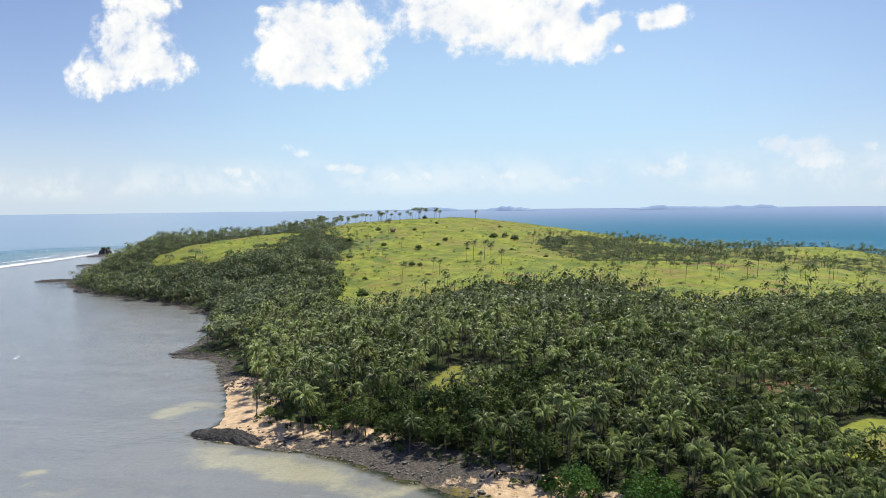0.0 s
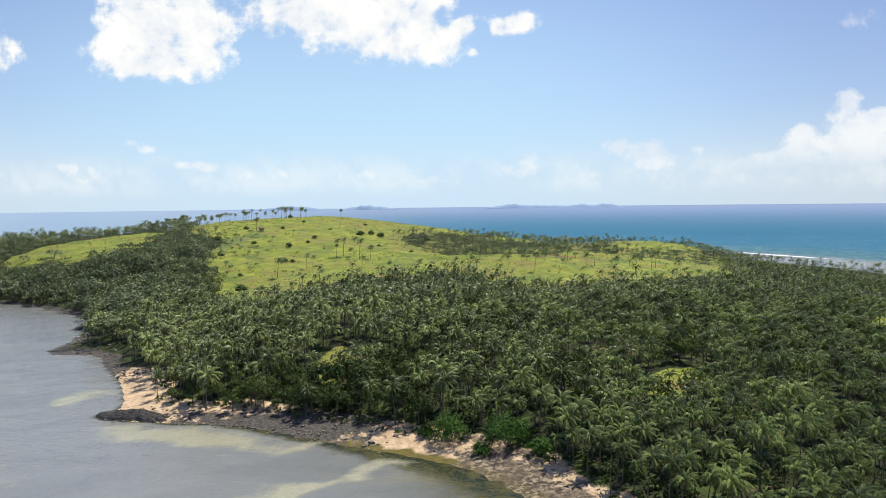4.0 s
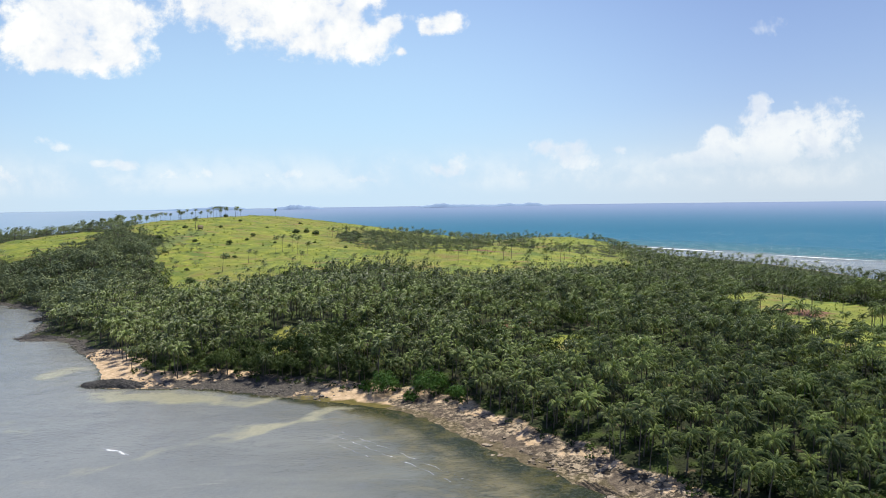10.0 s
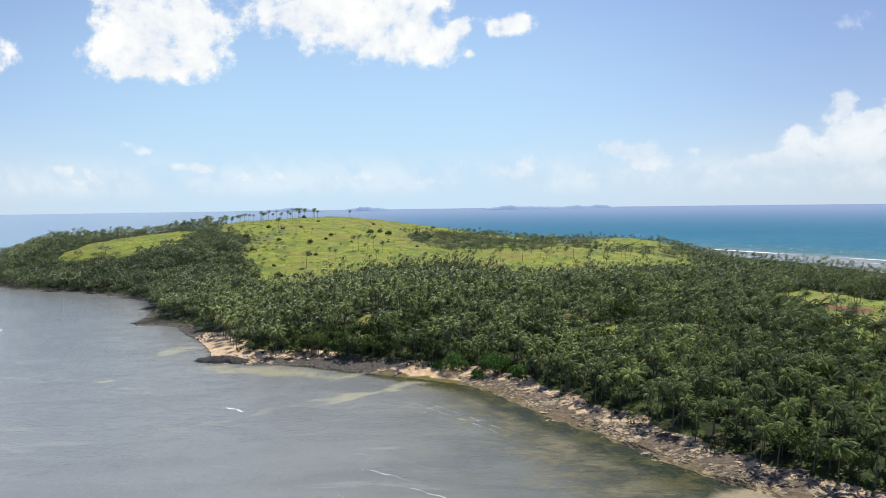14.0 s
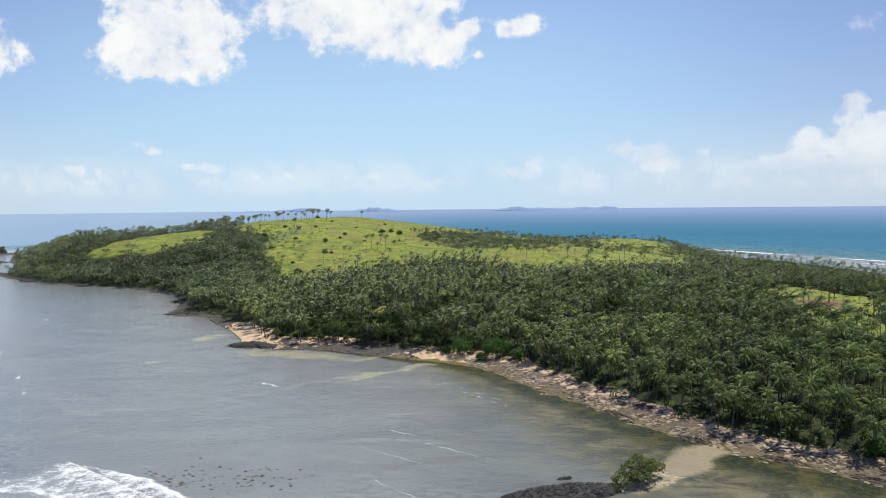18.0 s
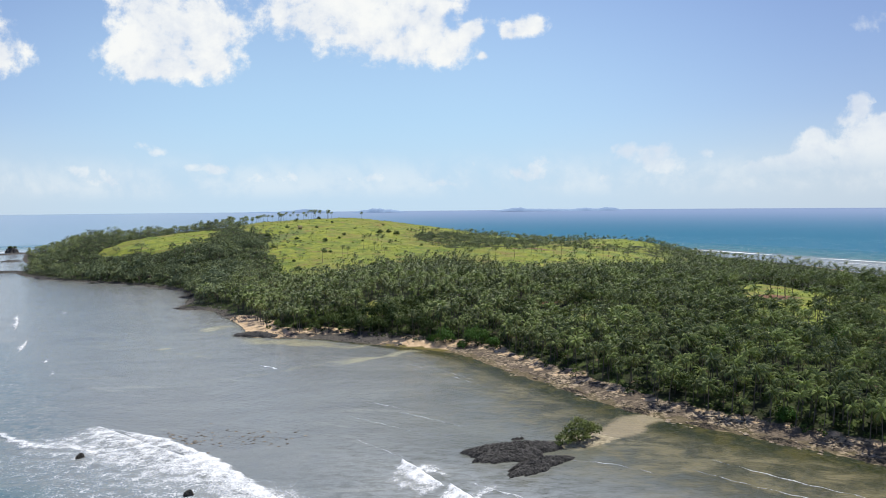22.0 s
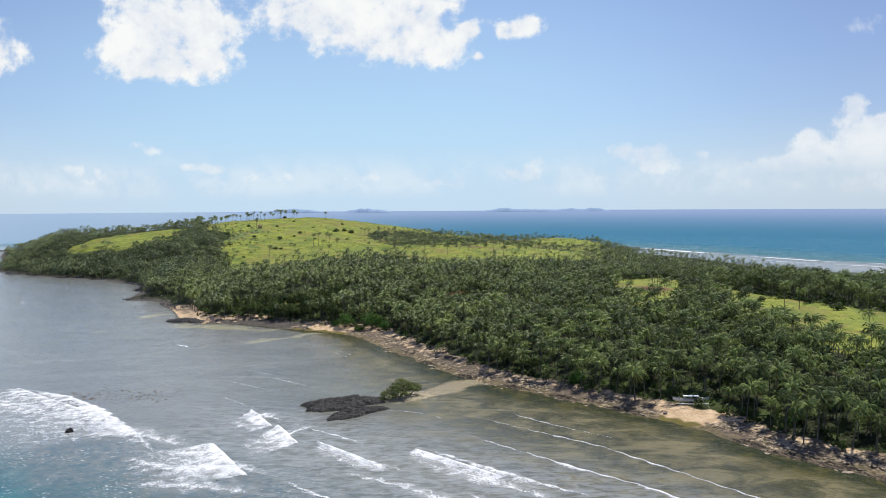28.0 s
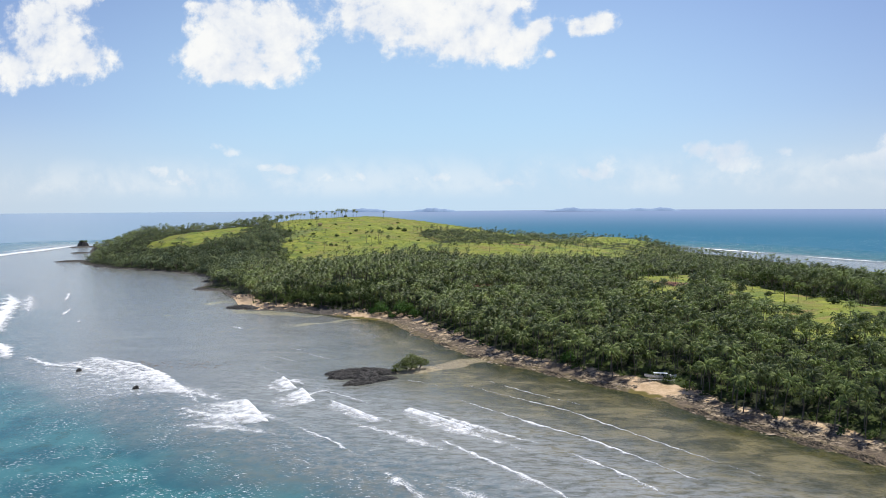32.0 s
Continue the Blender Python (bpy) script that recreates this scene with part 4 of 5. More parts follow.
    for hx, hy, r in ((17, 373, 13), (16, 420, 15), (79, 325, 12), (112, 215, 8), (41, 314, 11), (116, 418, 14), (-20, 318, 10), (160, 250, 9), (150, 480, 18), (60, 470, 14)):
        cove = np.maximum(cove, 0.8 * np.exp(-((p[:, 0] - hx) ** 2 + (p[:, 1] - hy) ** 2) / r**2))
    broad = rng.random(len(p)) < np.clip(0.035 + 0.75 * west + 1.2 * cove + 0.75 * sstep(wood, 0.42, 0.8), 0, 0.92)
    broad &= ~((p[:, 0] > 40) & (p[:, 1] < 270) & (rng.random(len(p)) < 0.8))
    gully = (f > 0) & (p[:, 0] < -130) & (p[:, 0] > -235) & (p[:, 1] > 540) & (p[:, 1] < 800)
    grove = signed(GROVE, p[:, 0], p[:, 1]) > 0
    east = (d < 24) & (p[:, 0] > 330) & (p[:, 1] > 380) & (p[:, 1] < 560)
    broad |= gully | (grove & (rng.random(len(p)) < 0.5)) | (east & (rng.random(len(p)) < 0.4))
    broad |= (p[:, 0] < -180) & (p[:, 1] < 730) & (p[:, 1] > 480) & (rng.random(len(p)) < 0.6)
    turn, scale = rng.uniform(-0.5, 0.5, len(p)), np.clip(rng.normal(0.97, 0.17, len(p)), 0.6, 1.35) * np.where((f > -40) & (p[:, 1] > 400), rng.uniform(0.6, 1.0, len(p)), 1)
    scale *= np.where(broad & (p[:, 1] > 560) & (p[:, 0] > -120), 0.8, 1) * np.where(p[:, 1] > 520, 0.85, 0.93) * np.where((p[:, 0] > 290) & (p[:, 1] > 440), 0.75, 1) * np.where(((p[:, 0] > -70) & (p[:, 1] > 690) & (p[:, 0] < 320) & ~broad), 0.85, 1)
    scale *= np.where((p[:, 0] < -330) & (p[:, 1] < 760), 1.12, 1) * np.where(broad & (p[:, 0] < -170), np.where(p[:, 1] < 650, rng.uniform(0.95, 1.75, len(p)), rng.uniform(0.6, 1.05, len(p))), 1)
    scale *= np.where(gully, 0.5, 1) * np.where(grove, 0.85, 1) * np.where(east & broad, 1.5, 1)
    full = rng.uniform(0, 6.28, len(p))
    # crowns of the far woods reach down to the scrub
    z = z - np.where(broad & ~east & ((p[:, 1] > 430) | (p[:, 0] > 330)), 1.2 * scale, 0) - np.where(~broad & (p[:, 1] > 430), 1.3 * scale, 0)
    # the palms and trees along the open shore, one by one
    shore = (d < 42) & (p[:, 1] < 335) & (p[:, 0] > -125) & (p[:, 0] < 235) & (d < 42)
    order = np.argsort(np.where(shore, d, 1e9))
    near_p = [i for i in order[:1100] if shore[i] and not broad[i]][:300]
    near_b = [i for i in order[:1100] if shore[i] and broad[i]][:70]
    first = {}
    for i in near_p:
        kind = int(rng.integers(len(NEAR_PALMS)))
        split = int(p[i, 0] > 70 and p[i, 1] < 165 and d[i] < 26)
        m = Matrix.Translation((p[i, 0], p[i, 1], z[i])) @ Matrix.Rotation(turn[i], 4, "Z")
        key = (kind, split)
        if key not in first:
            first[key] = thing_of("coconut_palm", NEAR_PALMS[kind], PALM, "wind-combed coconut palm with a slim grey trunk above the shore", "palm tree", "palms along the shore", m, tone=0.1 + 0.1 * kind, fronds=25 * split)
            ob = first[key]
        else:
            ob = copy_thing(first[key], m)
        ob.scale = [float(scale[i])] * 3
    first = {}
    for i in near_b:
        kind = int(rng.integers(len(NEAR_TREES)))
        m = Matrix.Translation((p[i, 0], p[i, 1], z[i])) @ Matrix.Rotation(full[i], 4, "Z")
        if kind not in first:
            first[kind] = thing_of("broadleaf_tree", NEAR_TREES[kind], (dark_bark, broad_leaf.m), "dense dark green broadleaf tree at the edge of the rocky beach", "tree", "trees along the shore", m, tone=0.2 + 0.2 * kind)
            ob = first[kind]
        else:
            ob = copy_thing(first[kind], m)
        ob.scale = [float(scale[i])] * 3
    used = np.zeros(len(p), bool)
    used[near_p], used[near_b] = True, True
    rest = ~used
    mid = (p[:, 1] < 430) & (p[:, 0] < 330)
    col = lambda pick, kinds, t: np.stack([p[pick, 0], p[pick, 1], z[pick], t[pick], scale[pick], rng.integers(0, kinds, pick.sum())], 1)
    scatter(col(rest & ~broad & mid, len(MID_PALMS), turn), MID_PALMS, "palm_grove", PALM, "dense grove of windblown coconut palms behind the beach", "palm grove")
    scatter(col(rest & ~broad & ~mid, len(FAR_PALMS), turn), FAR_PALMS, "far_palm_grove", PALM, "far coconut palms on the slopes round the hill", "palm grove")
    scatter(col(rest & broad & mid, len(MID_TREES), full), MID_TREES, "broadleaf_wood", (dark_bark, broad_leaf.m), "dark broadleaf trees among the palms", "wood")
    scatter(col(rest & broad & ~mid, len(FAR_TREES), full), FAR_TREES, "far_wood", (dark_bark, hazed_leaf.m), "dark broadleaf wood on the headland and hill slopes", "wood")
    # undergrowth at the foot of the palms
    q = sow(-110, 260, 0, 420, 3.9)
    dq, fq = signed(COAST, q[:, 0], q[:, 1]), in_field(q[:, 0], q[:, 1])
    q = q[(dq > 11.5 + 2.5 * ripple(q[:, 0], q[:, 1], 19, 2)) & (dq < 48) & (fq < 0) & (rng.random(len(q)) < 0.75)]
    shrub = [leaf_crown(np.random.default_rng(90 + i), [((0, 0, 0.5), (1.5, 1.4, 0.9)), ((0.8, 0.5, 0.4), (1.0, 1.0, 0.7))], 12, 5, 0.4) for i in range(3)]
    rows = np.stack([q[:, 0], q[:, 1], height(q[:, 0], q[:, 1]), rng.uniform(0, 6.28, len(q)), rng.uniform(0.5, 1.3, len(q)), rng.integers(0, 3, len(q))], 1)
    stub = (np.array([(0, 0, -0.3), (0.04, 0, -0.3), (0, 0.04, 0.3)]), np.array([(0, 1, 2)]))
    scatter(rows, [(stub, s) for s in shrub], "undergrowth", (dark_bark, scrub_leaf.m), "low green scrub between the palm trunks", "scrub")
    # scrub under the palms along the eastern field and the lower edge of the hill
    q = np.concatenate([sow(140, 430, 90, 520, 4.6), sow(-210, 220, 440, 600, 5.2)])
    dq, fq = signed(COAST, q[:, 0], q[:, 1]), in_field(q[:, 0], q[:, 1])
    q = q[(dq > 12) & (fq < 2) & (fq > -24) & (rng.random(len(q)) < 0.55)]
    rows = np.stack([q[:, 0], q[:, 1], height(q[:, 0], q[:, 1]), rng.uniform(0, 6.28, len(q)), rng.uniform(0.9, 2.2, len(q)), rng.integers(0, 3, len(q))], 1)
    scatter(rows, [(stub, s) for s in shrub], "field_scrub", (dark_bark, scrub_leaf.m), "green scrub under the palms round the fields", "scrub")
    # rank grass and weeds in tufts over the open slopes
    q = sow(-400, 320, 130, 1090, 5.6)
    fq = in_field(q[:, 0], q[:, 1])
    lush = ripple(q[:, 0], q[:, 1], 47, 31) + 0.6 * ripple(q[:, 0], q[:, 1], 18, 32)
    q = q[(fq > -6) & (rng.random(len(q)) < np.clip(0.30 + 0.75 * lush, 0.04, 0.95)) & (q[:, 1] < 1010)]
    tufts = [leaf_crown(np.random.default_rng(95 + i), [((0, 0, 0.15), (1.3, 1.1, 0.35))], 4, 3, 0.34) for i in range(3)]
    rows = np.stack([q[:, 0], q[:, 1], height(q[:, 0], q[:, 1]), rng.uniform(0, 6.28, len(q)), rng.uniform(0.5, 1.5, len(q)), rng.integers(0, 3, len(q))], 1)
    scatter(rows, [(stub, s) for s in tufts], "rank_grass", (dark_bark, grass_leaf.m), "tufts of rank yellow-green grass and weeds on the slopes", "grass")


plant_island()
# ---- rocks ----
def ball(seed, rows=4, cols=7, rough=0.28, flat=1.0):
    """A lumpy stone about one metre across."""
    rng = np.random.default_rng(seed)
    th, ph = np.linspace(0, np.pi, rows), np.arange(cols) * 2 * np.pi / cols
    v = np.array([(math.sin(a) * math.cos(b), math.sin(a) * math.sin(b), math.cos(a)) for a in th[1:-1] for b in ph])
    v = np.concatenate([v, [(0, 0, 1), (0, 0, -1)]])
    k = rng.normal(size=(4, 3)) * 2.2
    v = v * (1 + rough * np.sin(v @ k.T + rng.uniform(0, 6, 4)).sum(1, keepdims=True) / 2 + rng.normal(0, 0.05, (len(v), 1)))
    v = v * np.array([0.5, 0.42, 0.34 * flat])
    quads = [(i * cols + j, i * cols + (j + 1) % cols, (i + 1) * cols + (j + 1) % cols, (i + 1) * cols + j) for i in range(rows - 3) for j in range(cols)]
    n = (rows - 2) * cols
    tris = [(n, (j + 1) % cols, j) for j in range(cols)] + [(n + 1, (rows - 3) * cols + j, (rows - 3) * cols + (j + 1) % cols) for j in range(cols)]
    tris += [t for q in quads for t in ((q[0], q[2], q[1]), (q[0], q[3], q[2]))]
    return v, np.array(tris)[:, ::-1]


def mound(name, cx, cy, length, width, turn, tall, seed, label, mat, bite=None):
    """A low ridged outcrop that rises out of the sea."""
    nx, ny = (110, 70) if -1 < seed < 3 else (52, 34)
    u, v = (a.ravel() for a in np.meshgrid(np.linspace(-1.15, 1.15, nx), np.linspace(-1.15, 1.15, ny)))
    a = np.arctan2(v, u)
    rim = 1 + 0.13 * np.sin(3 * a + seed) + 0.10 * np.sin(5 * a + 2 * seed) + 0.06 * np.sin(11 * a) + 0.04 * np.sin(23 * a + seed)
    r = np.hypot(u, v) / rim
    x, y = u * length, v * width
    ridge = np.abs(np.sin(2.6 * y + 0.35 * x + 1.2 * np.sin(0.5 * x + seed))) * 0.8 + 0.35 * ripple(x, y, 4.1, seed) + 0.25 * ripple(x, y, 1.9, seed + 2)
    z = (tall * np.sqrt(np.clip(1 - r**2, 0, 1)) + ridge * np.clip(1.25 - r, 0, 1)) - 0.25 - 1.2 * np.clip(r - 0.95, 0, 1)
    c, s = math.cos(turn), math.sin(turn)
    pts = np.stack([x * c - y * s, x * s + y * c, z], 1)
    ob = tagged(new(name, mesh_of(name, pts, grid_faces(nx, ny), mat, True)), label, "rock")
    ob.location = (cx, cy, 0)
    return ob


mound("rock_outcrop", 23, 125.5, 14.5, 6.6, 0.36, 2.5, 1, "black ridged volcanic rock islet on the reef flat", black_rock)
mound("rock_outcrop", 29.0, 114.5, 11.5, 3.4, 0.66, 1.7, 2, "long narrow black ridged rock beside the islet", black_rock)
mound("rock_outcrop", -106, 317.5, 13.5, 4.6, -0.2, 2.1, 3, "black rock point at the end of the sandy cove", black_rock)
mound("rock_outcrop", -181, 428, 14, 4.0, -0.12, 1.1, 4, "dark rock spit running out from the shore", black_rock)
mound("rock_outcrop", -212, 500, 11, 6.0, 1.1, 0.9, 5, "dark flat rock ledge below the palms", black_rock)
mound("rock_outcrop", -238, 546, 18, 6.0, 2.4, 0.8, 6, "dark flat rock ledge at the inner bay", black_rock)
mound("rock_outcrop", -512, 730, 20, 5.0, 0.5, 1.6, 7, "dark low rock point off the headland", black_rock)
mound("rock_outcrop", -425, 656, 14, 5.0, 2.6, 1.8, 8, "dark rock point under the wooded headland", black_rock)
mound("rock_outcrop", -613, 902, 13, 5.0, 0.5, 1.4, 13, "dark low rock ledge off the headland", black_rock)
mound("rock_outcrop", -712, 1068, 26, 9.0, 0.9, 1.5, 14, "dark rock shelf at the far tip of the headland", black_rock)
mound("sea_stack", -742, 1110, 9.5, 7.5, 0.4, 9.0, 15, "steep black sea stack off the headland", black_rock)
mound("sea_rock", -61, 95, 1.25, 0.95, 0.4, 1.2, 9, "single black rock standing in the breaking waves", black_rock)
mound("sea_rock", -103, 122, 1.3, 0.9, 1.0, 1.0, 10, "single black rock awash at the edge of the reef", black_rock)
mound("sea_rock", 25.5, 138, 2.2, 0.8, 0.3, 0.3, 12, "low dark stone by the mangrove", black_rock)
mound("sand_spit", 45, 135, 12.5, 4.2, 0.45, 0.45, 11, "low pebbly sand bank under the mangrove", bank_sand)

for i, (x, y, long, wide, turn) in enumerate(((188, 40, 8.5, 2.6, 2.2), (179, 51, 9.0, 3.0, 2.25), (169, 63, 8.0, 2.6, 2.35), (160, 72, 7.5, 2.4, 2.3), (153, 82, 7.0, 2.6, 2.2),
                                              (124, 117, 8.0, 2.2, 2.4), (105, 135, 8.5, 2.3, 2.4), (88, 150, 7.5, 2.0, 2.45), (69, 168, 7.0, 2.0, 2.3), (52, 195, 7.5, 2.0, 2.15))):
    mound("rock_ledge", x, y, long, wide, turn, 0.42, 40 + i, "flat brown rock ledge at the water's edge", ledge_rock).location.z = 0.05

STONES = [ball(200 + i, flat=f) for i, f in enumerate((1.0, 0.8, 0.6, 1.1, 0.7))]


def build_shore_stones():
    rng = np.random.default_rng(8)
    c = COAST[:170]
    seg = np.linalg.norm(np.roll(COAST, -1, 0)[:170] - c, axis=1)
    pick = rng.choice(len(c), 10800, p=seg / seg.sum())
    nxt = np.roll(COAST, -1, 0)[:170]
    p = c[pick] + (nxt - c)[pick] * rng.random((10800, 1)) + rng.normal(0, 7.0, (10800, 2))
    d = signed(COAST, p[:, 0], p[:, 1])
    cove = np.exp(-((p[:, 0] + 56) / 46) ** 2 - ((p[:, 1] - 300) / 16) ** 2)
    point = np.exp(-((p[:, 0] + 100) / 18) ** 2 - ((p[:, 1] - 316) / 9) ** 2)
    west = (p[:, 1] > 366) * 0.8 * (p[:, 0] < -127)
    patchy = sstep(ripple(p[:, 0], p[:, 1], 26, 6) + 0.6 * ripple(p[:, 0], p[:, 1], 9, 7), -0.25, 0.5)
    slab = sstep(p[:, 0], 10, 40) * (0.06 + 0.5 * patchy) * (np.hypot(p[:, 0] - 142, p[:, 1] - 105) > 9)
    cut = sstep(p[:, 0], -125, -112) * sstep(330 - p[:, 1], 0, 8)
    want = np.maximum(np.maximum(0.8 * cove, 0.9 * point) * cut, np.maximum(west, slab))
    ok = (rng.random(len(p)) < want) & (d > -3.5) & (d < 15)
    p, d = p[ok], d[ok]
    dark = (p[:, 0] < 0)
    z = height(p[:, 0], p[:, 1], d)
    size = np.where(dark, rng.lognormal(-0.35, 0.40, len(p)), rng.lognormal(-0.05, 0.5, len(p)))
    size = np.clip(size, 0.3, 3.6)
    flat = np.where(dark, 1, 0.5)
    order = np.argsort(-size * ((p[:, 0] > -125) & (p[:, 1] < 330)))
    big = order[:170]
    data = [mesh_of("boulder", v, f, beach_stone, True) for v, f in STONES]
    darkdata = [mesh_of("boulder", v, f, cove_cobble, True) for v, f in STONES]
    for i in big:
        k = int(rng.integers(5))
        light = not dark[i]
        ob = tagged(new("boulder", (data if light else darkdata)[k]), "weathered pale grey boulder on the beach" if light else "dark boulder on the rocky cove", "boulder", "boulders along the shore")
        ob.location, ob.rotation_euler = (p[i, 0], p[i, 1], z[i] + 0.06 * size[i]), (0, 0, rng.uniform(0, 6.28))
        ob.scale = (size[i] * 1.25, size[i], size[i] * flat[i])
    rest = np.ones(len(p), bool)
    rest[big] = False
    for name, pickd, mat, label in (("dark_cobbles", dark & rest, cove_cobble, "heaped dark cobbles on the rocky shore"), ("beach_rubble", ~dark & rest, shore_stone, "scattered slabs and rubble on the beach")):
        allv, allf, count = [], [], 0
        rows = np.nonzero(pickd)[0]
        kinds = rng.integers(0, 5, len(rows))
        for k, (v, f) in enumerate(STONES):
            r = rows[kinds == k]
            t = rng.uniform(0, 6.28, len(r))
            sz = size[r]
            x = (v[None, :, 0] * np.cos(t)[:, None] * 1.25 - v[None, :, 1] * np.sin(t)[:, None]) * sz[:, None] + p[r, 0:1]
            y = (v[None, :, 0] * np.sin(t)[:, None] * 1.25 + v[None, :, 1] * np.cos(t)[:, None]) * sz[:, None] + p[r, 1:2]
            zz = v[None, :, 2] * (sz * flat[r])[:, None] + (z[r] + 0.05 * sz)[:, None]
            allv.append(np.stack([x, y, zz], -1).reshape(-1, 3))
            allf.append((f[None] + (np.arange(len(r)) * len(v))[:, None, None]).reshape(-1, 3) + count)
            count += len(r) * len(v)
        tagged(new(name, mesh_of(name, np.concatenate(allv), np.concatenate(allf), mat, True)), label, "stones", kind="stuff")
    # coral rubble that breaks the surface out on the reef
    n = 130
    q = np.stack([rng.normal(-70, 14, n), rng.normal(137, 6, n)], 1)
    v, f = STONES[2]
    sz = rng.uniform(0.3, 1.0, n)
    pts = v[None] * sz[:, None, None] * [1.4, 1.2, 0.7] + np.stack([q[:, 0], q[:, 1], np.full(n, 0.02)], 1)[:, None]
    ff = (f[None] + (np.arange(n) * len(v))[:, None, None]).reshape(-1, 3)
    tagged(new("reef_rubble", mesh_of("reef_rubble", pts.reshape(-1, 3), ff, shore_stone, True)), "brown coral rubble just breaking the surface", "stones", kind="stuff")


build_shore_stones()


# ---- surf ----
def white_water(label, xy, z, foam, split):
    """A wave of two meshes: the trail of lace behind it and the crest."""
    root = tagged(new("breaking_wave"), label, "wave", "waves on the reef")
    n, m = z.shape
    pts = np.concatenate([xy, z[..., None]], -1)
    for name, cols in (("foam_trail", slice(0, split + 1)), ("crest", slice(split, m))):
        v, f = pts[:, cols].reshape(-1, 3), foam[:, cols]
        part(name, mesh_of(name, v, grid_faces(f.shape[1], n), foam_mat, True, {"foam": f.ravel()}), root)


def breaker(line, front, back, tall, label, strength=1.0, seed=0, spread=1.7):
    """A line of white water: a steep front, a crest and a trail of lace behind it. front and back: metres before and behind the line."""
    pts, front, back = np.array(line, float), front * spread, back * spread
    cum = np.concatenate([[0], np.cumsum(np.linalg.norm(np.diff(pts, axis=0), axis=1))])
    n, m = max(8, int(cum[-1] / 1.6)), 11
    s = np.linspace(0, cum[-1], n)
    c = np.stack([np.interp(s, cum, pts[:, 0]), np.interp(s, cum, pts[:, 1])], 1)
    for _ in range(3):
        c[1:-1] = (c[:-2] + 2 * c[1:-1] + c[2:]) / 4
    go = np.gradient(c, axis=0)
    go /= np.linalg.norm(go, axis=1)[:, None]
    side = np.stack([-go[:, 1], go[:, 0]], 1) * (-1 if pts[0, 0] > 300 else 1)
    u = s / cum[-1]
    body = np.sin(np.pi * np.clip(u, 0.01, 0.99)) ** 0.45
    wob = 0.85 + 0.45 * np.sin(s * 0.21 + seed) + 0.25 * np.sin(s * 0.53 + 2 * seed)
    q = np.linspace(-1, 1, m)
    off = np.where(q[None] < 0, q[None] * back * wob[:, None], q[None] * front * (0.7 + 0.3 * wob[:, None])) * body[:, None]
    xy = c[:, None] + side[:, None] * off[..., None] + (0.35 * np.sin(s * 0.9 + seed))[:, None, None] * side[:, None]
    prof = np.where(q < 0, np.exp(-((q / 0.45) ** 2)), np.clip(1 - q, 0, 1) ** 0.7)
    z = 0.03 + tall * prof[None] * body[:, None]
    foam = np.where(q < 0, np.clip(1 + q, 0, 1) ** 0.6 + 0.35 * np.exp(-((q / 0.22) ** 2)), np.clip(1.35 - 0.9 * q, 0, 1.35))[None] * body[:, None] * strength
    white_water(label, xy, z, foam, 5)


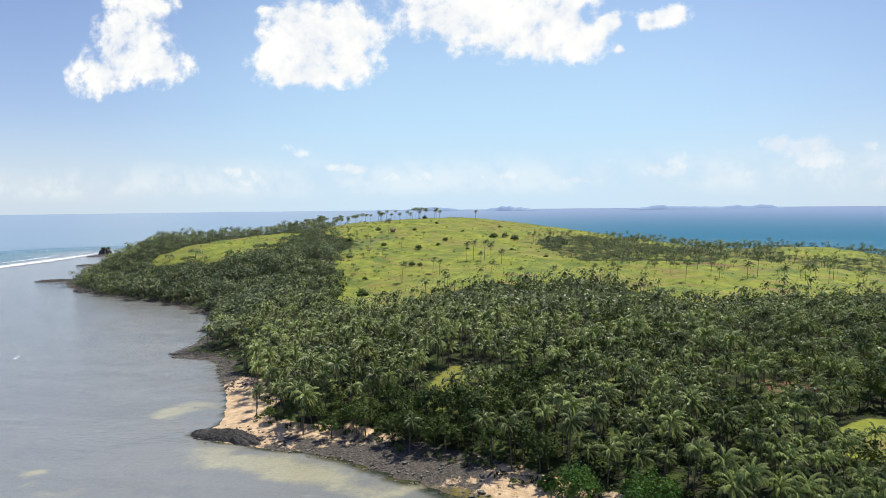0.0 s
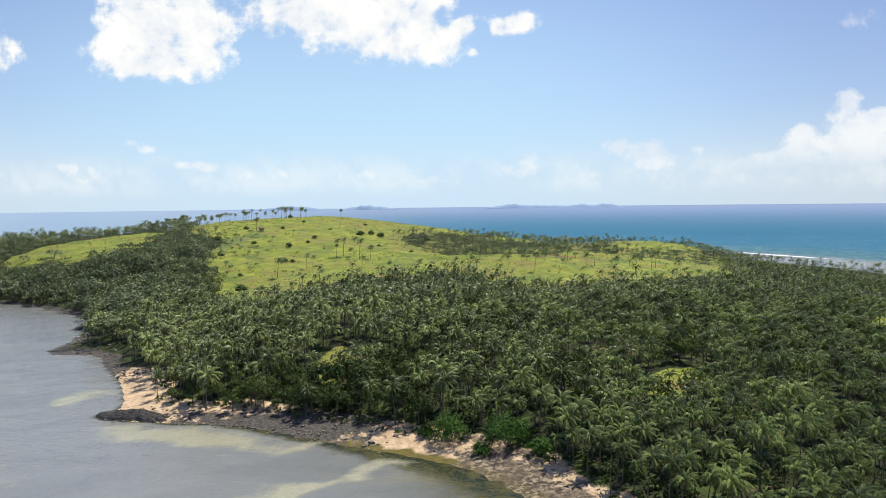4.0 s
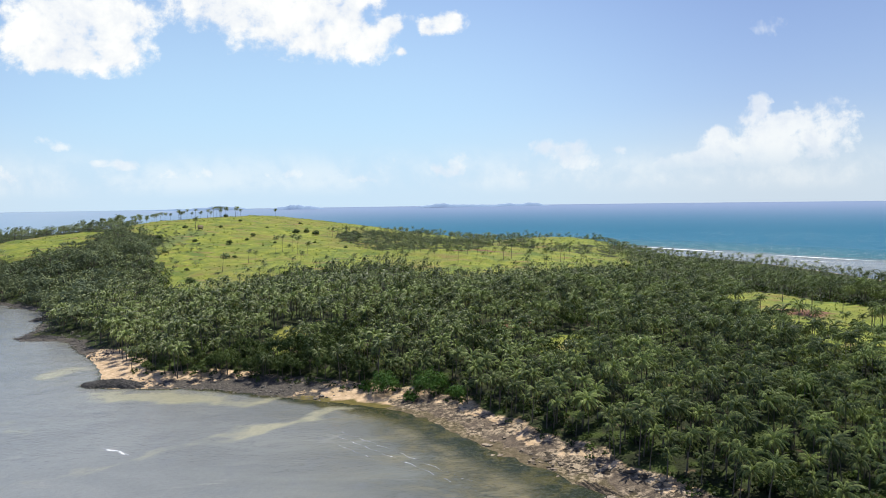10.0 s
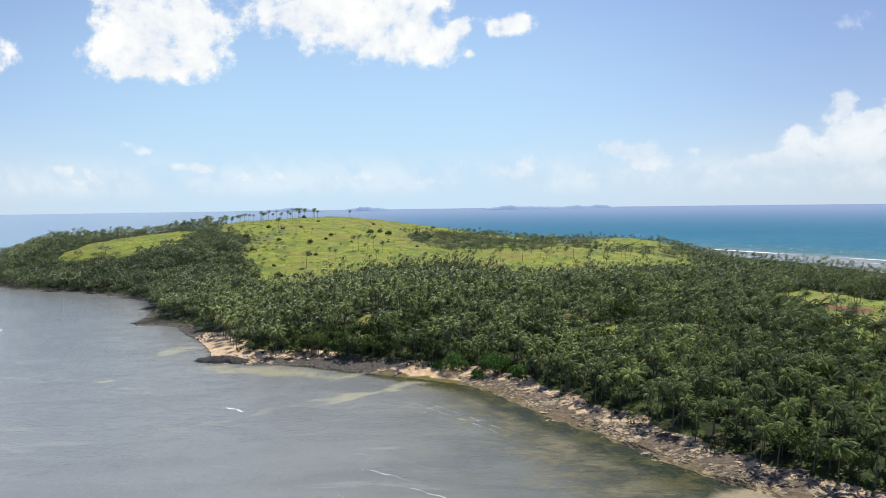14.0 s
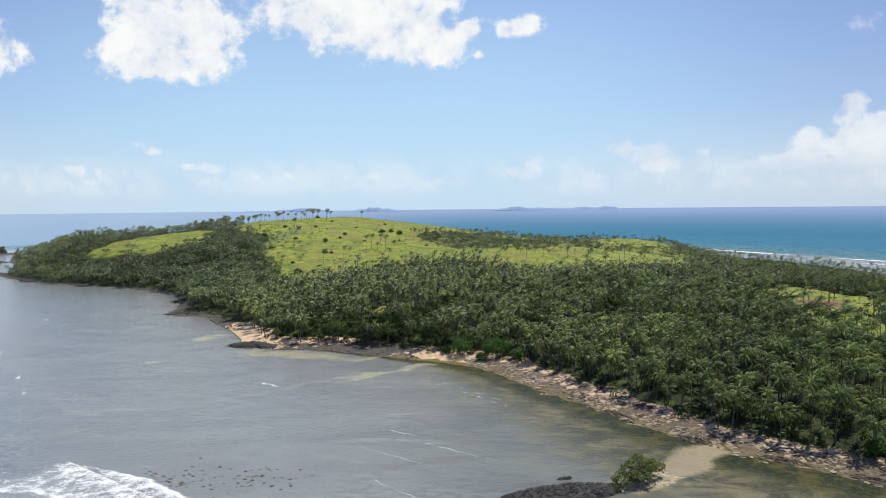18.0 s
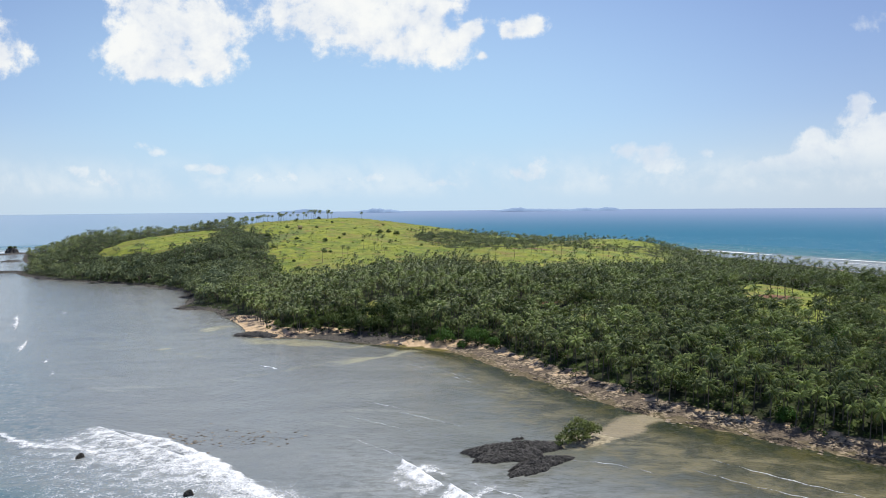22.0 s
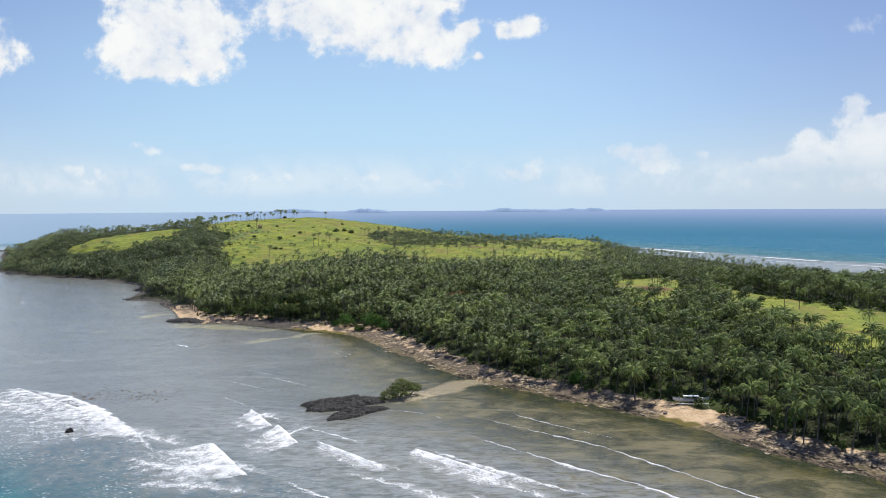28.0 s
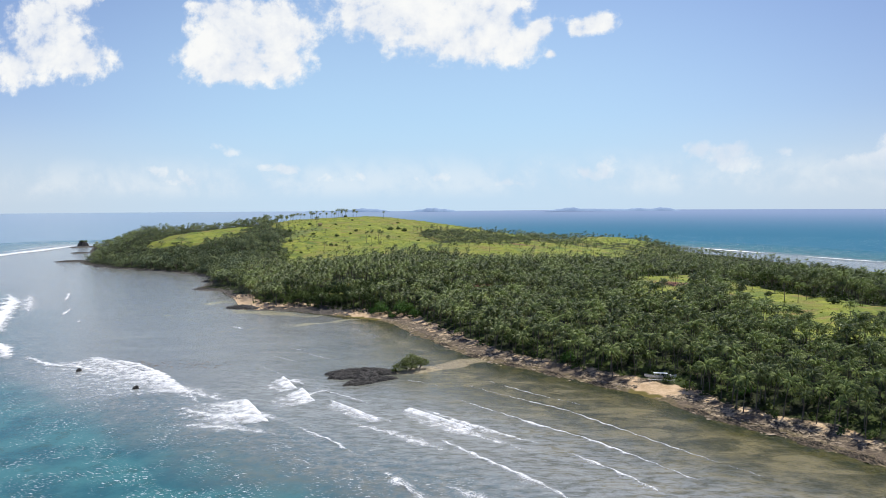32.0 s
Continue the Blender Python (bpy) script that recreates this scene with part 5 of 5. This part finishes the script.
ROLL, THIN, FAR_SURF = "white breaking wave rolling over the reef flat", "thin white wavelet running towards the beach", "white surf on the outer reef"
for line, front, back, tall, label, strength in (
        ([(63, 119), (82, 101), (107, 81), (124, 60), (131, 51), (146, 33), (164, 14)], 0.18, 0.6, 0.18, THIN, 0.9),
        ([(62, 97), (80, 79), (99, 61), (114, 48), (127, 32), (146, 8)], 0.25, 1.1, 0.25, THIN, 0.9),
        ([(-18, 171), (-2, 159), (12, 148)], 0.12, 0.35, 0.08, THIN, 0.8), ([(-39, 169), (-20, 155), (0, 140)], 0.12, 0.3, 0.08, THIN, 0.72), ([(-29, 142), (-15, 128), (-6, 119)], 0.15, 0.4, 0.1, THIN, 0.75),
        ([(75, 123), (97, 101), (117, 85)], 0.2, 0.45, 0.1, THIN, 0.8),
        ([(-31, 260), (-13, 242), (7, 217), (17, 203), (28, 192)], 0.14, 0.3, 0.06, THIN, 0.62), ([(-28, 262), (-10, 244), (9, 220), (20, 205), (33, 194)], 0.14, 0.3, 0.06, THIN, 0.6),
        ([(-36, 259), (-17, 240), (1, 217), (10, 204)], 0.1, 0.25, 0.05, THIN, 0.52), ([(-85, 243), (-78, 239), (-72, 234)], 0.5, 1.2, 0.15, THIN, 0.8),
        ([(-29, 182), (-19, 176), (-11, 170)], 0.3, 0.7, 0.12, THIN, 0.75), ([(-34, 196), (-22, 188), (-12, 181)], 0.12, 0.3, 0.06, THIN, 0.55),
        ([(37, 120), (49, 117), (62, 108)], 0.2, 0.6, 0.12, THIN, 0.75), ([(5, 108), (15, 99), (29, 89), (41, 78)], 0.35, 1.4, 0.2, THIN, 0.68),
        ([(50, 82), (69, 65), (88, 49), (104, 39)], 1.4, 4.6, 0.55, ROLL, 0.74),
        ([(101, 41), (112, 29), (121, 18), (130, 4)], 0.8, 2.0, 0.35, ROLL, 0.75),
        ([(60, 52), (80, 30), (96, 13), (112, -8)], 0.9, 2.4, 0.4, ROLL, 0.75),
        ([(20, 86), (37, 68), (51, 60)], 1.6, 5.0, 0.5, ROLL, 0.74),
        ([(3, 76), (11, 92), (19, 103)], 3.2, 1.6, 0.35, ROLL, 0.75),
        ([(-6, 98), (-4, 114), (6, 106)], 3.0, 3.0, 0.4, ROLL, 0.75),
        ([(-34, 72), (-14, 60), (2, 64), (16, 56)], 3.5, 9.0, 0.6, ROLL, 0.74),
        ([(14, 58), (24, 48), (34, 40), (48, 24)], 0.8, 1.6, 0.3, ROLL, 0.7),
        ([(54, 18), (62, 6), (72, -6)], 2.2, 3.4, 0.55, ROLL, 0.74),
        ([(-152, 152), (-134, 138), (-108, 126)], 2.0, 4.5, 0.5, ROLL, 0.75),
                ([(-345, 392), (-300, 340), (-262, 280), (-230, 235), (-196, 196)], 5.0, 12.0, 0.8, FAR_SURF, 1.0),
        ([(-200, 190), (-172, 165), (-150, 140)], 3.0, 9.0, 0.6, FAR_SURF, 1.0),
        ([(-116, 153), (-85, 138), (-63, 120), (-46, 101), (-32, 85), (-22, 70)], 1.2, 16.0, 0.55, ROLL, 0.84),
        ([(-300, 410), (-275, 370), (-252, 330)], 1.2, 3.5, 0.3, THIN, 0.72), ([(-236, 318), (-222, 290), (-212, 268)], 1.0, 3.5, 0.3, THIN, 0.72),
        ([(-192, 262), (-186, 246)], 1.2, 2.4, 0.2, THIN, 0.6), ([(-176, 236), (-168, 222)], 1.0, 2.2, 0.2, THIN, 0.6), ([(-272, 420), (-262, 402)], 1.2, 3.0, 0.2, THIN, 0.6),
        ([(-770, 1150), (-745, 1060), (-722, 960), (-712, 880), (-690, 800), (-650, 730)], 8.0, 22.0, 1.0, FAR_SURF, 1.05),
        ([(-800, 1100), (-770, 980), (-760, 880)], 3.0, 9.0, 0.6, FAR_SURF, 0.8),
        ([(372, 1070), (400, 1010), (430, 950), (455, 905)], 6.0, 9.0, 1.0, FAR_SURF, 1.05), ([(470, 875), (492, 830), (520, 780), (545, 745)], 4.0, 7.0, 0.8, FAR_SURF, 0.95),
        ([(560, 742), (590, 706), (625, 668)], 4.0, 7.0, 0.8, FAR_SURF, 0.95), ([(500, 745), (540, 700), (590, 640)], 2.5, 6.0, 0.4, FAR_SURF, 0.8),
        ([(640, 640), (690, 560), (720, 480)], 5.0, 8.0, 0.9, FAR_SURF, 0.95), ([(455, 800), (490, 745)], 2.0, 5.0, 0.4, FAR_SURF, 0.7), ([(520, 660), (570, 590), (600, 520)], 2.0, 5.0, 0.4, FAR_SURF, 0.75)):
    breaker(line, front, back, tall, label, strength, line[0][0] * 0.37)
for line, front, back in (([(-60, 108), (-36, 92), (-12, 78)], 9.0, 14.0), ([(-132, 142), (-104, 128), (-72, 110)], 8.0, 13.0), ([(-26, 52), (-4, 50), (18, 44)], 7.0, 9.0), ([(52, 72), (74, 52), (98, 34)], 4.0, 6.0),
                          ([(-330, 400), (-280, 330), (-235, 268)], 9.0, 14.0), ([(30, 62), (52, 48), (76, 30)], 5.0, 5.0), ([(66, 14), (90, -6), (110, -26)], 5.0, 6.0)):
    breaker(line, front, back, 0.05, "thin lace of spent foam drifting on the reef", 0.66, line[0][1] * 0.21, 1.0)


def spent_foam(a, b, c, e, label="white fan of foam behind a broken wave", strength=1.0, seed=0, ragged=2.4):
    """A fan of white water: crest from a to b, trailing back to e and c."""
    n, m = 34, 30
    u, v = (q.ravel() for q in np.meshgrid(np.linspace(0, 1, m), np.linspace(0, 1, n)))
    a, b, c, e = (np.array(q, float) for q in (a, b, c, e))
    xy = (a * (1 - v[:, None]) + b * v[:, None]) * (1 - u[:, None]) + (e * (1 - v[:, None]) + c * v[:, None]) * u[:, None]
    xy = xy + (ragged * np.stack([ripple(xy[:, 0], xy[:, 1], 11, seed), ripple(xy[:, 0], xy[:, 1], 9, seed + 4)], 1)) * (0.12 + u[:, None])
    z = 0.06 + 0.5 * np.exp(-((u - 0.06) / 0.10) ** 2) * np.sin(np.pi * np.clip(v, 0.02, 0.98)) ** 0.5
    foam = (1.18 - 0.66 * u**0.6) * np.clip(np.sin(np.pi * np.clip(v, 0, 1)) * 3.0, 0, 1) * strength * np.where(u > 0.97, 0.2, 1)
    white_water(label, xy.reshape(n, m, 2)[:, ::-1], z.reshape(n, m)[:, ::-1], foam.reshape(n, m)[:, ::-1], m - 8)


for corners in (((-12, 86), (9, 55), (-14, 48), (-34, 76)), ((-10, 122), (4.5, 99), (-4, 92), (-12, 104)), ((4, 104), (16.5, 82), (6, 70), (-3, 84)), ((20, 87), (47, 60), (43, 57), (17, 81)), ((50, 80), (79, 54), (73, 46), (47, 72))):
    spent_foam(*corners, seed=corners[0][0])
spent_foam((-118, 156), (-40, 98), (-66, 62), (-140, 118), "thin lace of spent foam drifting on the reef", 0.80, 3)


# ---- mangrove on the islet ----
def build_mangrove():
    rng = np.random.default_rng(33)
    root = tagged(new("mangrove"), "spreading olive green mangrove bush on the sand bank", "mangrove")
    lobes = [((-4.6, -1.8, 2.4), (2.4, 2.2, 1.7)), ((-2.0, -0.6, 4.0), (2.6, 2.3, 2.3)), ((0.4, 0.4, 5.4), (2.8, 2.4, 2.4)), ((2.6, 0.6, 4.4), (2.4, 2.2, 2.2)), ((5.2, 1.6, 3.4), (2.3, 2.0, 1.9)), ((-0.4, -2.0, 2.6), (2.5, 2.0, 1.7)), ((-6.6, -3.0, 1.2), (1.3, 1.1, 0.9))]
    vs, fs, count = [], [], 0
    for c, r in lobes:
        foot = np.array([c[0] * 0.55 + rng.normal(0, 0.4), c[1] * 0.6, -0.6])
        for k in range(3):
            tip = np.array(c) + rng.normal(0, 0.7, 3)
            v, f = tube([foot, foot * 0.5 + tip * 0.5 + [0, 0, 0.3], tip], [0.16, 0.10, 0.04], 5)
            vs.append(v), fs.append(f + count)
            count += len(v)
    part("trunk", mesh_of("trunk", np.concatenate(vs), np.concatenate(fs), dark_bark, True), root)
    v, f = leaf_crown(rng, lobes, 260, 15, 0.27)
    part("crown", mesh_of("crown", v, f, mangrove_leaf.m), root)
    root.matrix_basis = Matrix.Translation((43.5, 135, 0.2)) @ Matrix.Rotation(0.25, 4, "Z") @ Matrix.Diagonal((1.12, 1.1, 0.9, 1))


mangrove_leaf = leaf_material("mangrove_leaf", (0.130, 0.160, 0.046), (0.270, 0.300, 0.095))
build_mangrove()


def build_spreading_trees():
    """Broad rounded trees that stand out among the palms."""
    for seed, x, y, tall, wide, leaf, label in ((0, 158, 206, 11, 6.5, bright_leaf, "wide pale green spreading tree among the palms"), (1, 122, 223, 12, 5.5, broad_leaf, "rounded green broadleaf tree among the palms"), (2, 257, 326, 14, 9.0, broad_leaf, "large dark broadleaf tree behind the eastern field"), (3, 110, 217, 11, 5.5, broad_leaf, "rounded green broadleaf tree among the palms"), (4, 119, 217, 11, 5.0, bright_leaf, "wide pale green spreading tree among the palms")):
        thing_of("spreading_tree", tree_shape(400 + seed, tall, wide, 110, 14, 0.34, core=0.4), (dark_bark, leaf.m), label, "tree", "", stand(x, y), tone=0.5)


build_spreading_trees()


def build_shore_shrubs():
    """Broad bright green shrubs where the sand ends."""
    for seed, x, y, wide, tall in ((1, 0, 285, 6.2, 8.6), (2, 16, 280, 7.2, 9.2), (3, 9, 276, 3.0, 3.2), (4, -7, 290, 2.6, 3.4), (5, 25, 271, 4.0, 5.0), (6, 112, 148, 3.8, 4.4), (7, 171, 92, 3.6, 4.2)):
        rng = np.random.default_rng(300 + seed)
        lobes = [((0, 0, tall * 0.5), (wide * 0.7, wide * 0.7, tall * 0.5))]
        vs, fs, count = [], [], 0
        for i in range(6):
            a = i * 1.047 + rng.normal(0, 0.2)
            c = (math.cos(a) * wide * 0.55, math.sin(a) * wide * 0.55, tall * rng.uniform(0.25, 0.5))
            lobes.append((c, (wide * 0.42, wide * 0.42, tall * 0.32)))
            v, f = tube([(0, 0, -0.5), (c[0] * 0.5, c[1] * 0.5, c[2] * 0.6), c], [0.16, 0.1, 0.04], 5)
            vs.append(v), fs.append(f + count)
            count += len(v)
        root = tagged(new("shore_shrub"), "broad rounded bright green shrub above the sand", "shrub", "shrubs above the beach")
        part("trunk", mesh_of("trunk", np.concatenate(vs), np.concatenate(fs), dark_bark, True), root)
        v, f = leaf_crown(rng, lobes, int(26 * wide), 15, 0.30)
        part("crown", mesh_of("crown", v, f, bright_leaf.m), root)
        root.matrix_basis = stand(x, y)


build_shore_shrubs()


# ---- on the grassy hill ----
def bush_shape(seed, tall, wide):
    """Short stems and a low rounded crown that reaches the ground."""
    rng = np.random.default_rng(seed)
    lobes, stems = [((0, 0, tall * 0.5), (wide * 0.62, wide * 0.62, tall * 0.46))], []
    for i in range(5):
        a, r = i * 1.2566 + rng.normal(0, 0.25), wide * rng.uniform(0.42, 0.6)
        c = (math.cos(a) * r, math.sin(a) * r, tall * rng.uniform(0.24, 0.44))
        lobes.append((c, (wide * rng.uniform(0.36, 0.48), wide * rng.uniform(0.36, 0.48), tall * rng.uniform(0.22, 0.34))))
        stems.append(tube([(0, 0, -0.5), (c[0] * 0.5, c[1] * 0.5, c[2] * 0.6), c], [0.16, 0.10, 0.04], 4))
    count, vs, fs = 0, [], []
    for v, f in stems:
        vs.append(v), fs.append(f + count)
        count += len(v)
    return (np.concatenate(vs), np.concatenate(fs)), leaf_crown(rng, lobes, 40, 9, 0.4, 0.7)


def build_hill():
    rng = np.random.default_rng(77)
    shapes = [palm_shape(120 + i, 20, 8, h, 5, 5, 1.0, 1.15) for i, h in enumerate((12.0, 10.0, 13.5))]
    spots = [(-136, 990, 0.8), (-318, 985, 0.85), (-309, 990, 0.8), (-304, 1000, 0.85), (-292, 985, 0.95), (-285, 995, 1.0), (-276, 985, 0.85), (-263, 1000, 0.95), (-256, 990, 0.9), (-248, 985, 0.85),
             (-240, 996, 0.8), (-222, 985, 0.85), (-217, 996, 0.95), (-210, 985, 0.85), (-205, 990, 0.9), (-199, 985, 0.95), (-187, 990, 0.9), (-180, 985, 0.8), (-330, 960, 0.85), (-345, 965, 0.9), (-352, 940, 0.8), (-365, 950, 0.85),
             (-87, 638, 1.0), (-82, 640, 1.05), (-75, 628, 0.75), (-74, 642, 1.05), (-67, 621, 1.1), (-59, 622, 0.95), (-100, 583, 0.85), (-93, 571, 0.75), (-112, 548, 1.05), (-53, 771, 0.75), (-48, 772, 0.8), (-43, 772, 0.75),
             (-150, 690, 0.6), (-141, 730, 0.55), (-186, 776, 1.15), (-60, 575, 0.8), (-40, 562, 0.8), (-20, 560, 0.8), (5, 575, 0.8),
             (58, 560, 0.9), (95, 575, 0.95), (112, 560, 1.0), (130, 585, 0.9), (140, 575, 0.85), (150, 600, 0.9), (118, 600, 0.95), (88, 610, 0.8), (70, 600, 0.8), (165, 590, 0.85), (104, 590, 1.1), (125, 560, 1.0), (75, 580, 0.7),
             (250, 300, 0.95), (262, 270, 1.0), (275, 240, 1.0), (242, 318, 0.9), (285, 228, 1.05), (232, 335, 0.9), (220, 350, 0.9), (255, 262, 0.8), (300, 205, 1.0), (215, 372, 0.9), (268, 285, 0.95)]
    spots += [(x + rng.uniform(-7, 7), y + rng.uniform(-12, 8), k * rng.uniform(0.8, 1.05)) for x, y, k in spots[1:22]]
    spots += [(x, 955 + rng.uniform(-25, 25), rng.uniform(0.7, 1.0)) for x in np.linspace(-365, -296, 30) + rng.normal(0, 4, 30)]
    first = {}
    for x, y, k in spots:
        kind = int(rng.integers(3))
        m = stand(x, y, rng.uniform(-0.5, 0.5))
        if kind not in first:
            first[kind] = ob = thing_of("hill_palm", shapes[kind], PALM, "slender coconut palm standing free on the grass", "palm tree", "palms on the grass", m)
        else:
            ob = copy_thing(first[kind], m)
        ob.scale = [k * (1.05 if y > 900 else 0.92 if y > 450 else 0.85)] * 3
    bushes = [bush_shape(140 + i, h, w) for i, (h, w) in enumerate(((4.2, 3.6), (3.0, 3.0), (6.0, 4.6)))]
    first = {}
    for x, y, kind, k in [(-123, 503, 2, 1.0), (-112, 508, 1, 0.9), (-121, 729, 0, 0.8), (-122, 704, 0, 0.65), (-134, 683, 0, 0.95), (-157, 860, 1, 0.8), (-166, 801, 1, 0.9), (-86, 783, 1, 1.5), (-65, 770, 2, 1.05),
                          (-76, 786, 0, 1.1), (-122, 613, 0, 0.9), (-116, 612, 1, 0.8), (-199, 985, 0, 1.1), (-35, 790, 2, 1.0), (-20, 760, 2, 0.9), (-140, 560, 1, 0.7), (-95, 690, 1, 0.6), (-60, 700, 1, 0.6), (-30, 660, 1, 0.7), (-178, 640, 1, 1.0),
                          (-168, 700, 1, 0.9), (-200, 790, 1, 1.1), (-205, 720, 0, 1.0), (-118, 800, 1, 0.6), (-90, 860, 1, 0.8), (258, 232, 1, 1.4), (270, 205, 0, 0.7), (232, 210, 1, 0.8), (240, 280, 1, 0.9), (-85, 520, 1, 0.8), (-400, 800, 0, 1.0), (-360, 820, 1, 0.9)]:
        m = stand(x, y, rng.uniform(0, 6.28))
        if kind not in first:
            first[kind] = ob = thing_of("hill_bush", bushes[kind], (dark_bark, broad_leaf.m), "rounded dark green bush alone on the grass", "bush", "bushes on the grass", m)
        else:
            ob = copy_thing(first[kind], m)
        ob.scale = [k] * 3
    for x, y in ((-745, 1108), (-738, 1112), (-741, 1106)):
        thing_of("stack_bush", bushes[1], (dark_bark, broad_leaf.m), "dark wind-clipped bush on top of the sea stack", "bush", "bushes on the sea stack", Matrix.Translation((x, y, 7.6)) @ Matrix.Scale(1.2, 4))


build_hill()


def box(x0, x1, y0, y1, z0, z1):
    v = np.array([(x, y, z) for z in (z0, z1) for y in (y0, y1) for x in (x0, x1)], float)
    f = np.array([(0, 2, 3, 1), (4, 5, 7, 6), (0, 1, 5, 4), (2, 6, 7, 3), (0, 4, 6, 2), (1, 3, 7, 5)])
    return v, f


def build_hut():
    root = tagged(new("thatched_hut"), "small thatched hut on stilts on the hillside", "hut")
    for x in (-1.7, 1.7):
        for y in (-1.4, 1.4):
            part("post", mesh_of("post", *box(x - 0.09, x + 0.09, y - 0.09, y + 0.09, -0.6, 2.9), wood), root)
    part("platform", mesh_of("platform", *box(-1.9, 1.9, -1.6, 1.6, 0.75, 0.9), wood), root)
    for y in (-1.45, 1.45):
        part("wall", mesh_of("wall", *box(-1.6, 1.6, y - 0.03, y + 0.03, 0.9, 2.1), thatch), root)
    part("wall", mesh_of("wall", *box(-1.73, -1.67, -1.4, 1.4, 0.9, 2.1), thatch), root)
    rv = np.array([(-2.4, -2.2, 2.5), (2.4, -2.2, 2.5), (2.1, 0, 4.3), (-2.1, 0, 4.3), (-2.4, 2.2, 2.5), (2.4, 2.2, 2.5), (-2.4, -2.2, 2.35), (2.4, -2.2, 2.35), (2.4, 2.2, 2.35), (-2.4, 2.2, 2.35)], float)
    rf = [np.array([(0, 1, 2, 3), (5, 4, 3, 2), (0, 6, 7, 1), (4, 5, 8, 9), (6, 9, 8, 7)]), np.array([(0, 3, 4), (1, 5, 2)])]
    part("roof", mesh_of("roof", rv, rf, thatch), root, "grey-brown thatched gable roof")
    root.matrix_basis = stand(-180, 771, 0.4, 1.15)


build_hut()


# ---- the outrigger boat on the sand ----
def build_boat():
    root = tagged(new("outrigger_boat"), "white outrigger boat with canopy drawn up on the sand", "boat")
    n = 17
    s = np.linspace(-1, 1, n)
    half = 0.62 * (1 - np.abs(s) ** 3.2) + 0.03
    sheer = 1.15 + 0.75 * np.abs(s) ** 3
    keel = 0.05 + 0.85 * np.abs(s) ** 5
    ring = []
    for i in range(n):
        x = s[i] * 6.2
        ring.append([(x, -half[i], sheer[i]), (x, -half[i] * 0.85, keel[i] * 0.5 + sheer[i] * 0.4), (x, 0, keel[i]), (x, half[i] * 0.85, keel[i] * 0.5 + sheer[i] * 0.4), (x, half[i], sheer[i])])
    v = np.array(ring).reshape(-1, 3)
    part("hull", mesh_of("hull", v, grid_faces(5, n), boat_white, True), root, "white painted wooden hull")
    deck = np.array([[(s[i] * 6.2, -half[i] * 0.97, sheer[i] - 0.12), (s[i] * 6.2, half[i] * 0.97, sheer[i] - 0.12)] for i in range(n)]).reshape(-1, 3)
    part("deck", mesh_of("deck", deck, grid_faces(2, n), wood), root)
    for side in (-1, 1):
        rim = [(s[i] * 6.2, side * (half[i] + 0.03), sheer[i]) for i in range(n)]
        part("rail", mesh_of("rail", *tube(rim, [0.06] * n, 5), boat_trim, True), root, "dark blue rub rail")
        fl = [(x, side * 3.6, 0.30 + 0.25 * (abs(x) / 5.2) ** 4) for x in np.linspace(-5.2, 5.2, 9)]
        part("float", mesh_of("float", *tube(fl, [0.13] * 9, 6), boat_white, True), root, "long white bamboo float")
    for x in (-3.6, -1.7, 0.2, 2.0, 3.7):
        arm = [(x, y, 1.3 + 0.22 * (1 - (y / 3.6) ** 2) - 0.85 * (abs(y) / 3.6) ** 3) for y in np.linspace(-3.7, 3.7, 9)]
        part("outrigger_arm", mesh_of("outrigger_arm", *tube(arm, [0.075] * 9, 5), wood, True), root)
    for x in (-2.2, 0.0, 2.2):
        for y in (-0.55, 0.55):
            part("canopy_post", mesh_of("canopy_post", *box(x - 0.04, x + 0.04, y - 0.04, y + 0.04, 1.0, 2.35), boat_white), root)
    for x, lean in ((-3.9, -0.5), (3.9, 0.6)):
        prop = [(x, -3.4, 0.5), (x + lean, -4.6, 0.1), (x + 2 * lean, -5.9, -0.55)]
        part("prop_pole", mesh_of("prop_pole", *tube(prop, [0.07, 0.07, 0.06], 5), wood, True), root, "bamboo pole propped on the sand")
    arc = np.linspace(-1, 1, 7)
    top = np.array([(x, 0.85 * a, 2.45 - 0.16 * a * a) for x in np.linspace(-2.7, 2.7, 5) for a in arc])
    low = top - [0, 0, 0.05]
    f = grid_faces(7, 5)
    part("canopy", mesh_of("canopy", np.concatenate([top, low]), np.concatenate([f, f[:, ::-1] + len(top)]), canvas, True), root, "pale canvas canopy")
    part("cabin", mesh_of("cabin", *box(3.0, 4.1, -0.42, 0.42, 1.15, 1.75), boat_white), root)
    root.matrix_basis = Matrix.Translation((146.5, 118, ground_at(146.5, 118) + 0.15)) @ Matrix.Rotation(-0.06, 4, "Z")


build_boat()


def build_driftwood():
    for x, y, length, turn in ((66, 189, 5.5, 0.1), (58, 204, 3.6, 0.7), (154, 99, 4.5, 0.4), (98, 152, 4.0, 2.2)):
        z = ground_at(x, y)
        rng = np.random.default_rng(int(x))
        line = [(t * length / 2, rng.normal(0, 0.08), 0.14 + rng.normal(0, 0.02)) for t in np.linspace(-1, 1, 7)]
        v, f = tube(line, [0.17, 0.18, 0.16, 0.15, 0.13, 0.11, 0.07], 7)
        ob = tagged(new("driftwood_log", mesh_of("driftwood_log", v, f, wood, True)), "bleached grey driftwood log on the beach", "driftwood", "driftwood on the beach")
        ob.matrix_basis = Matrix.Translation((x, y, z)) @ Matrix.Rotation(turn, 4, "Z")


build_driftwood()
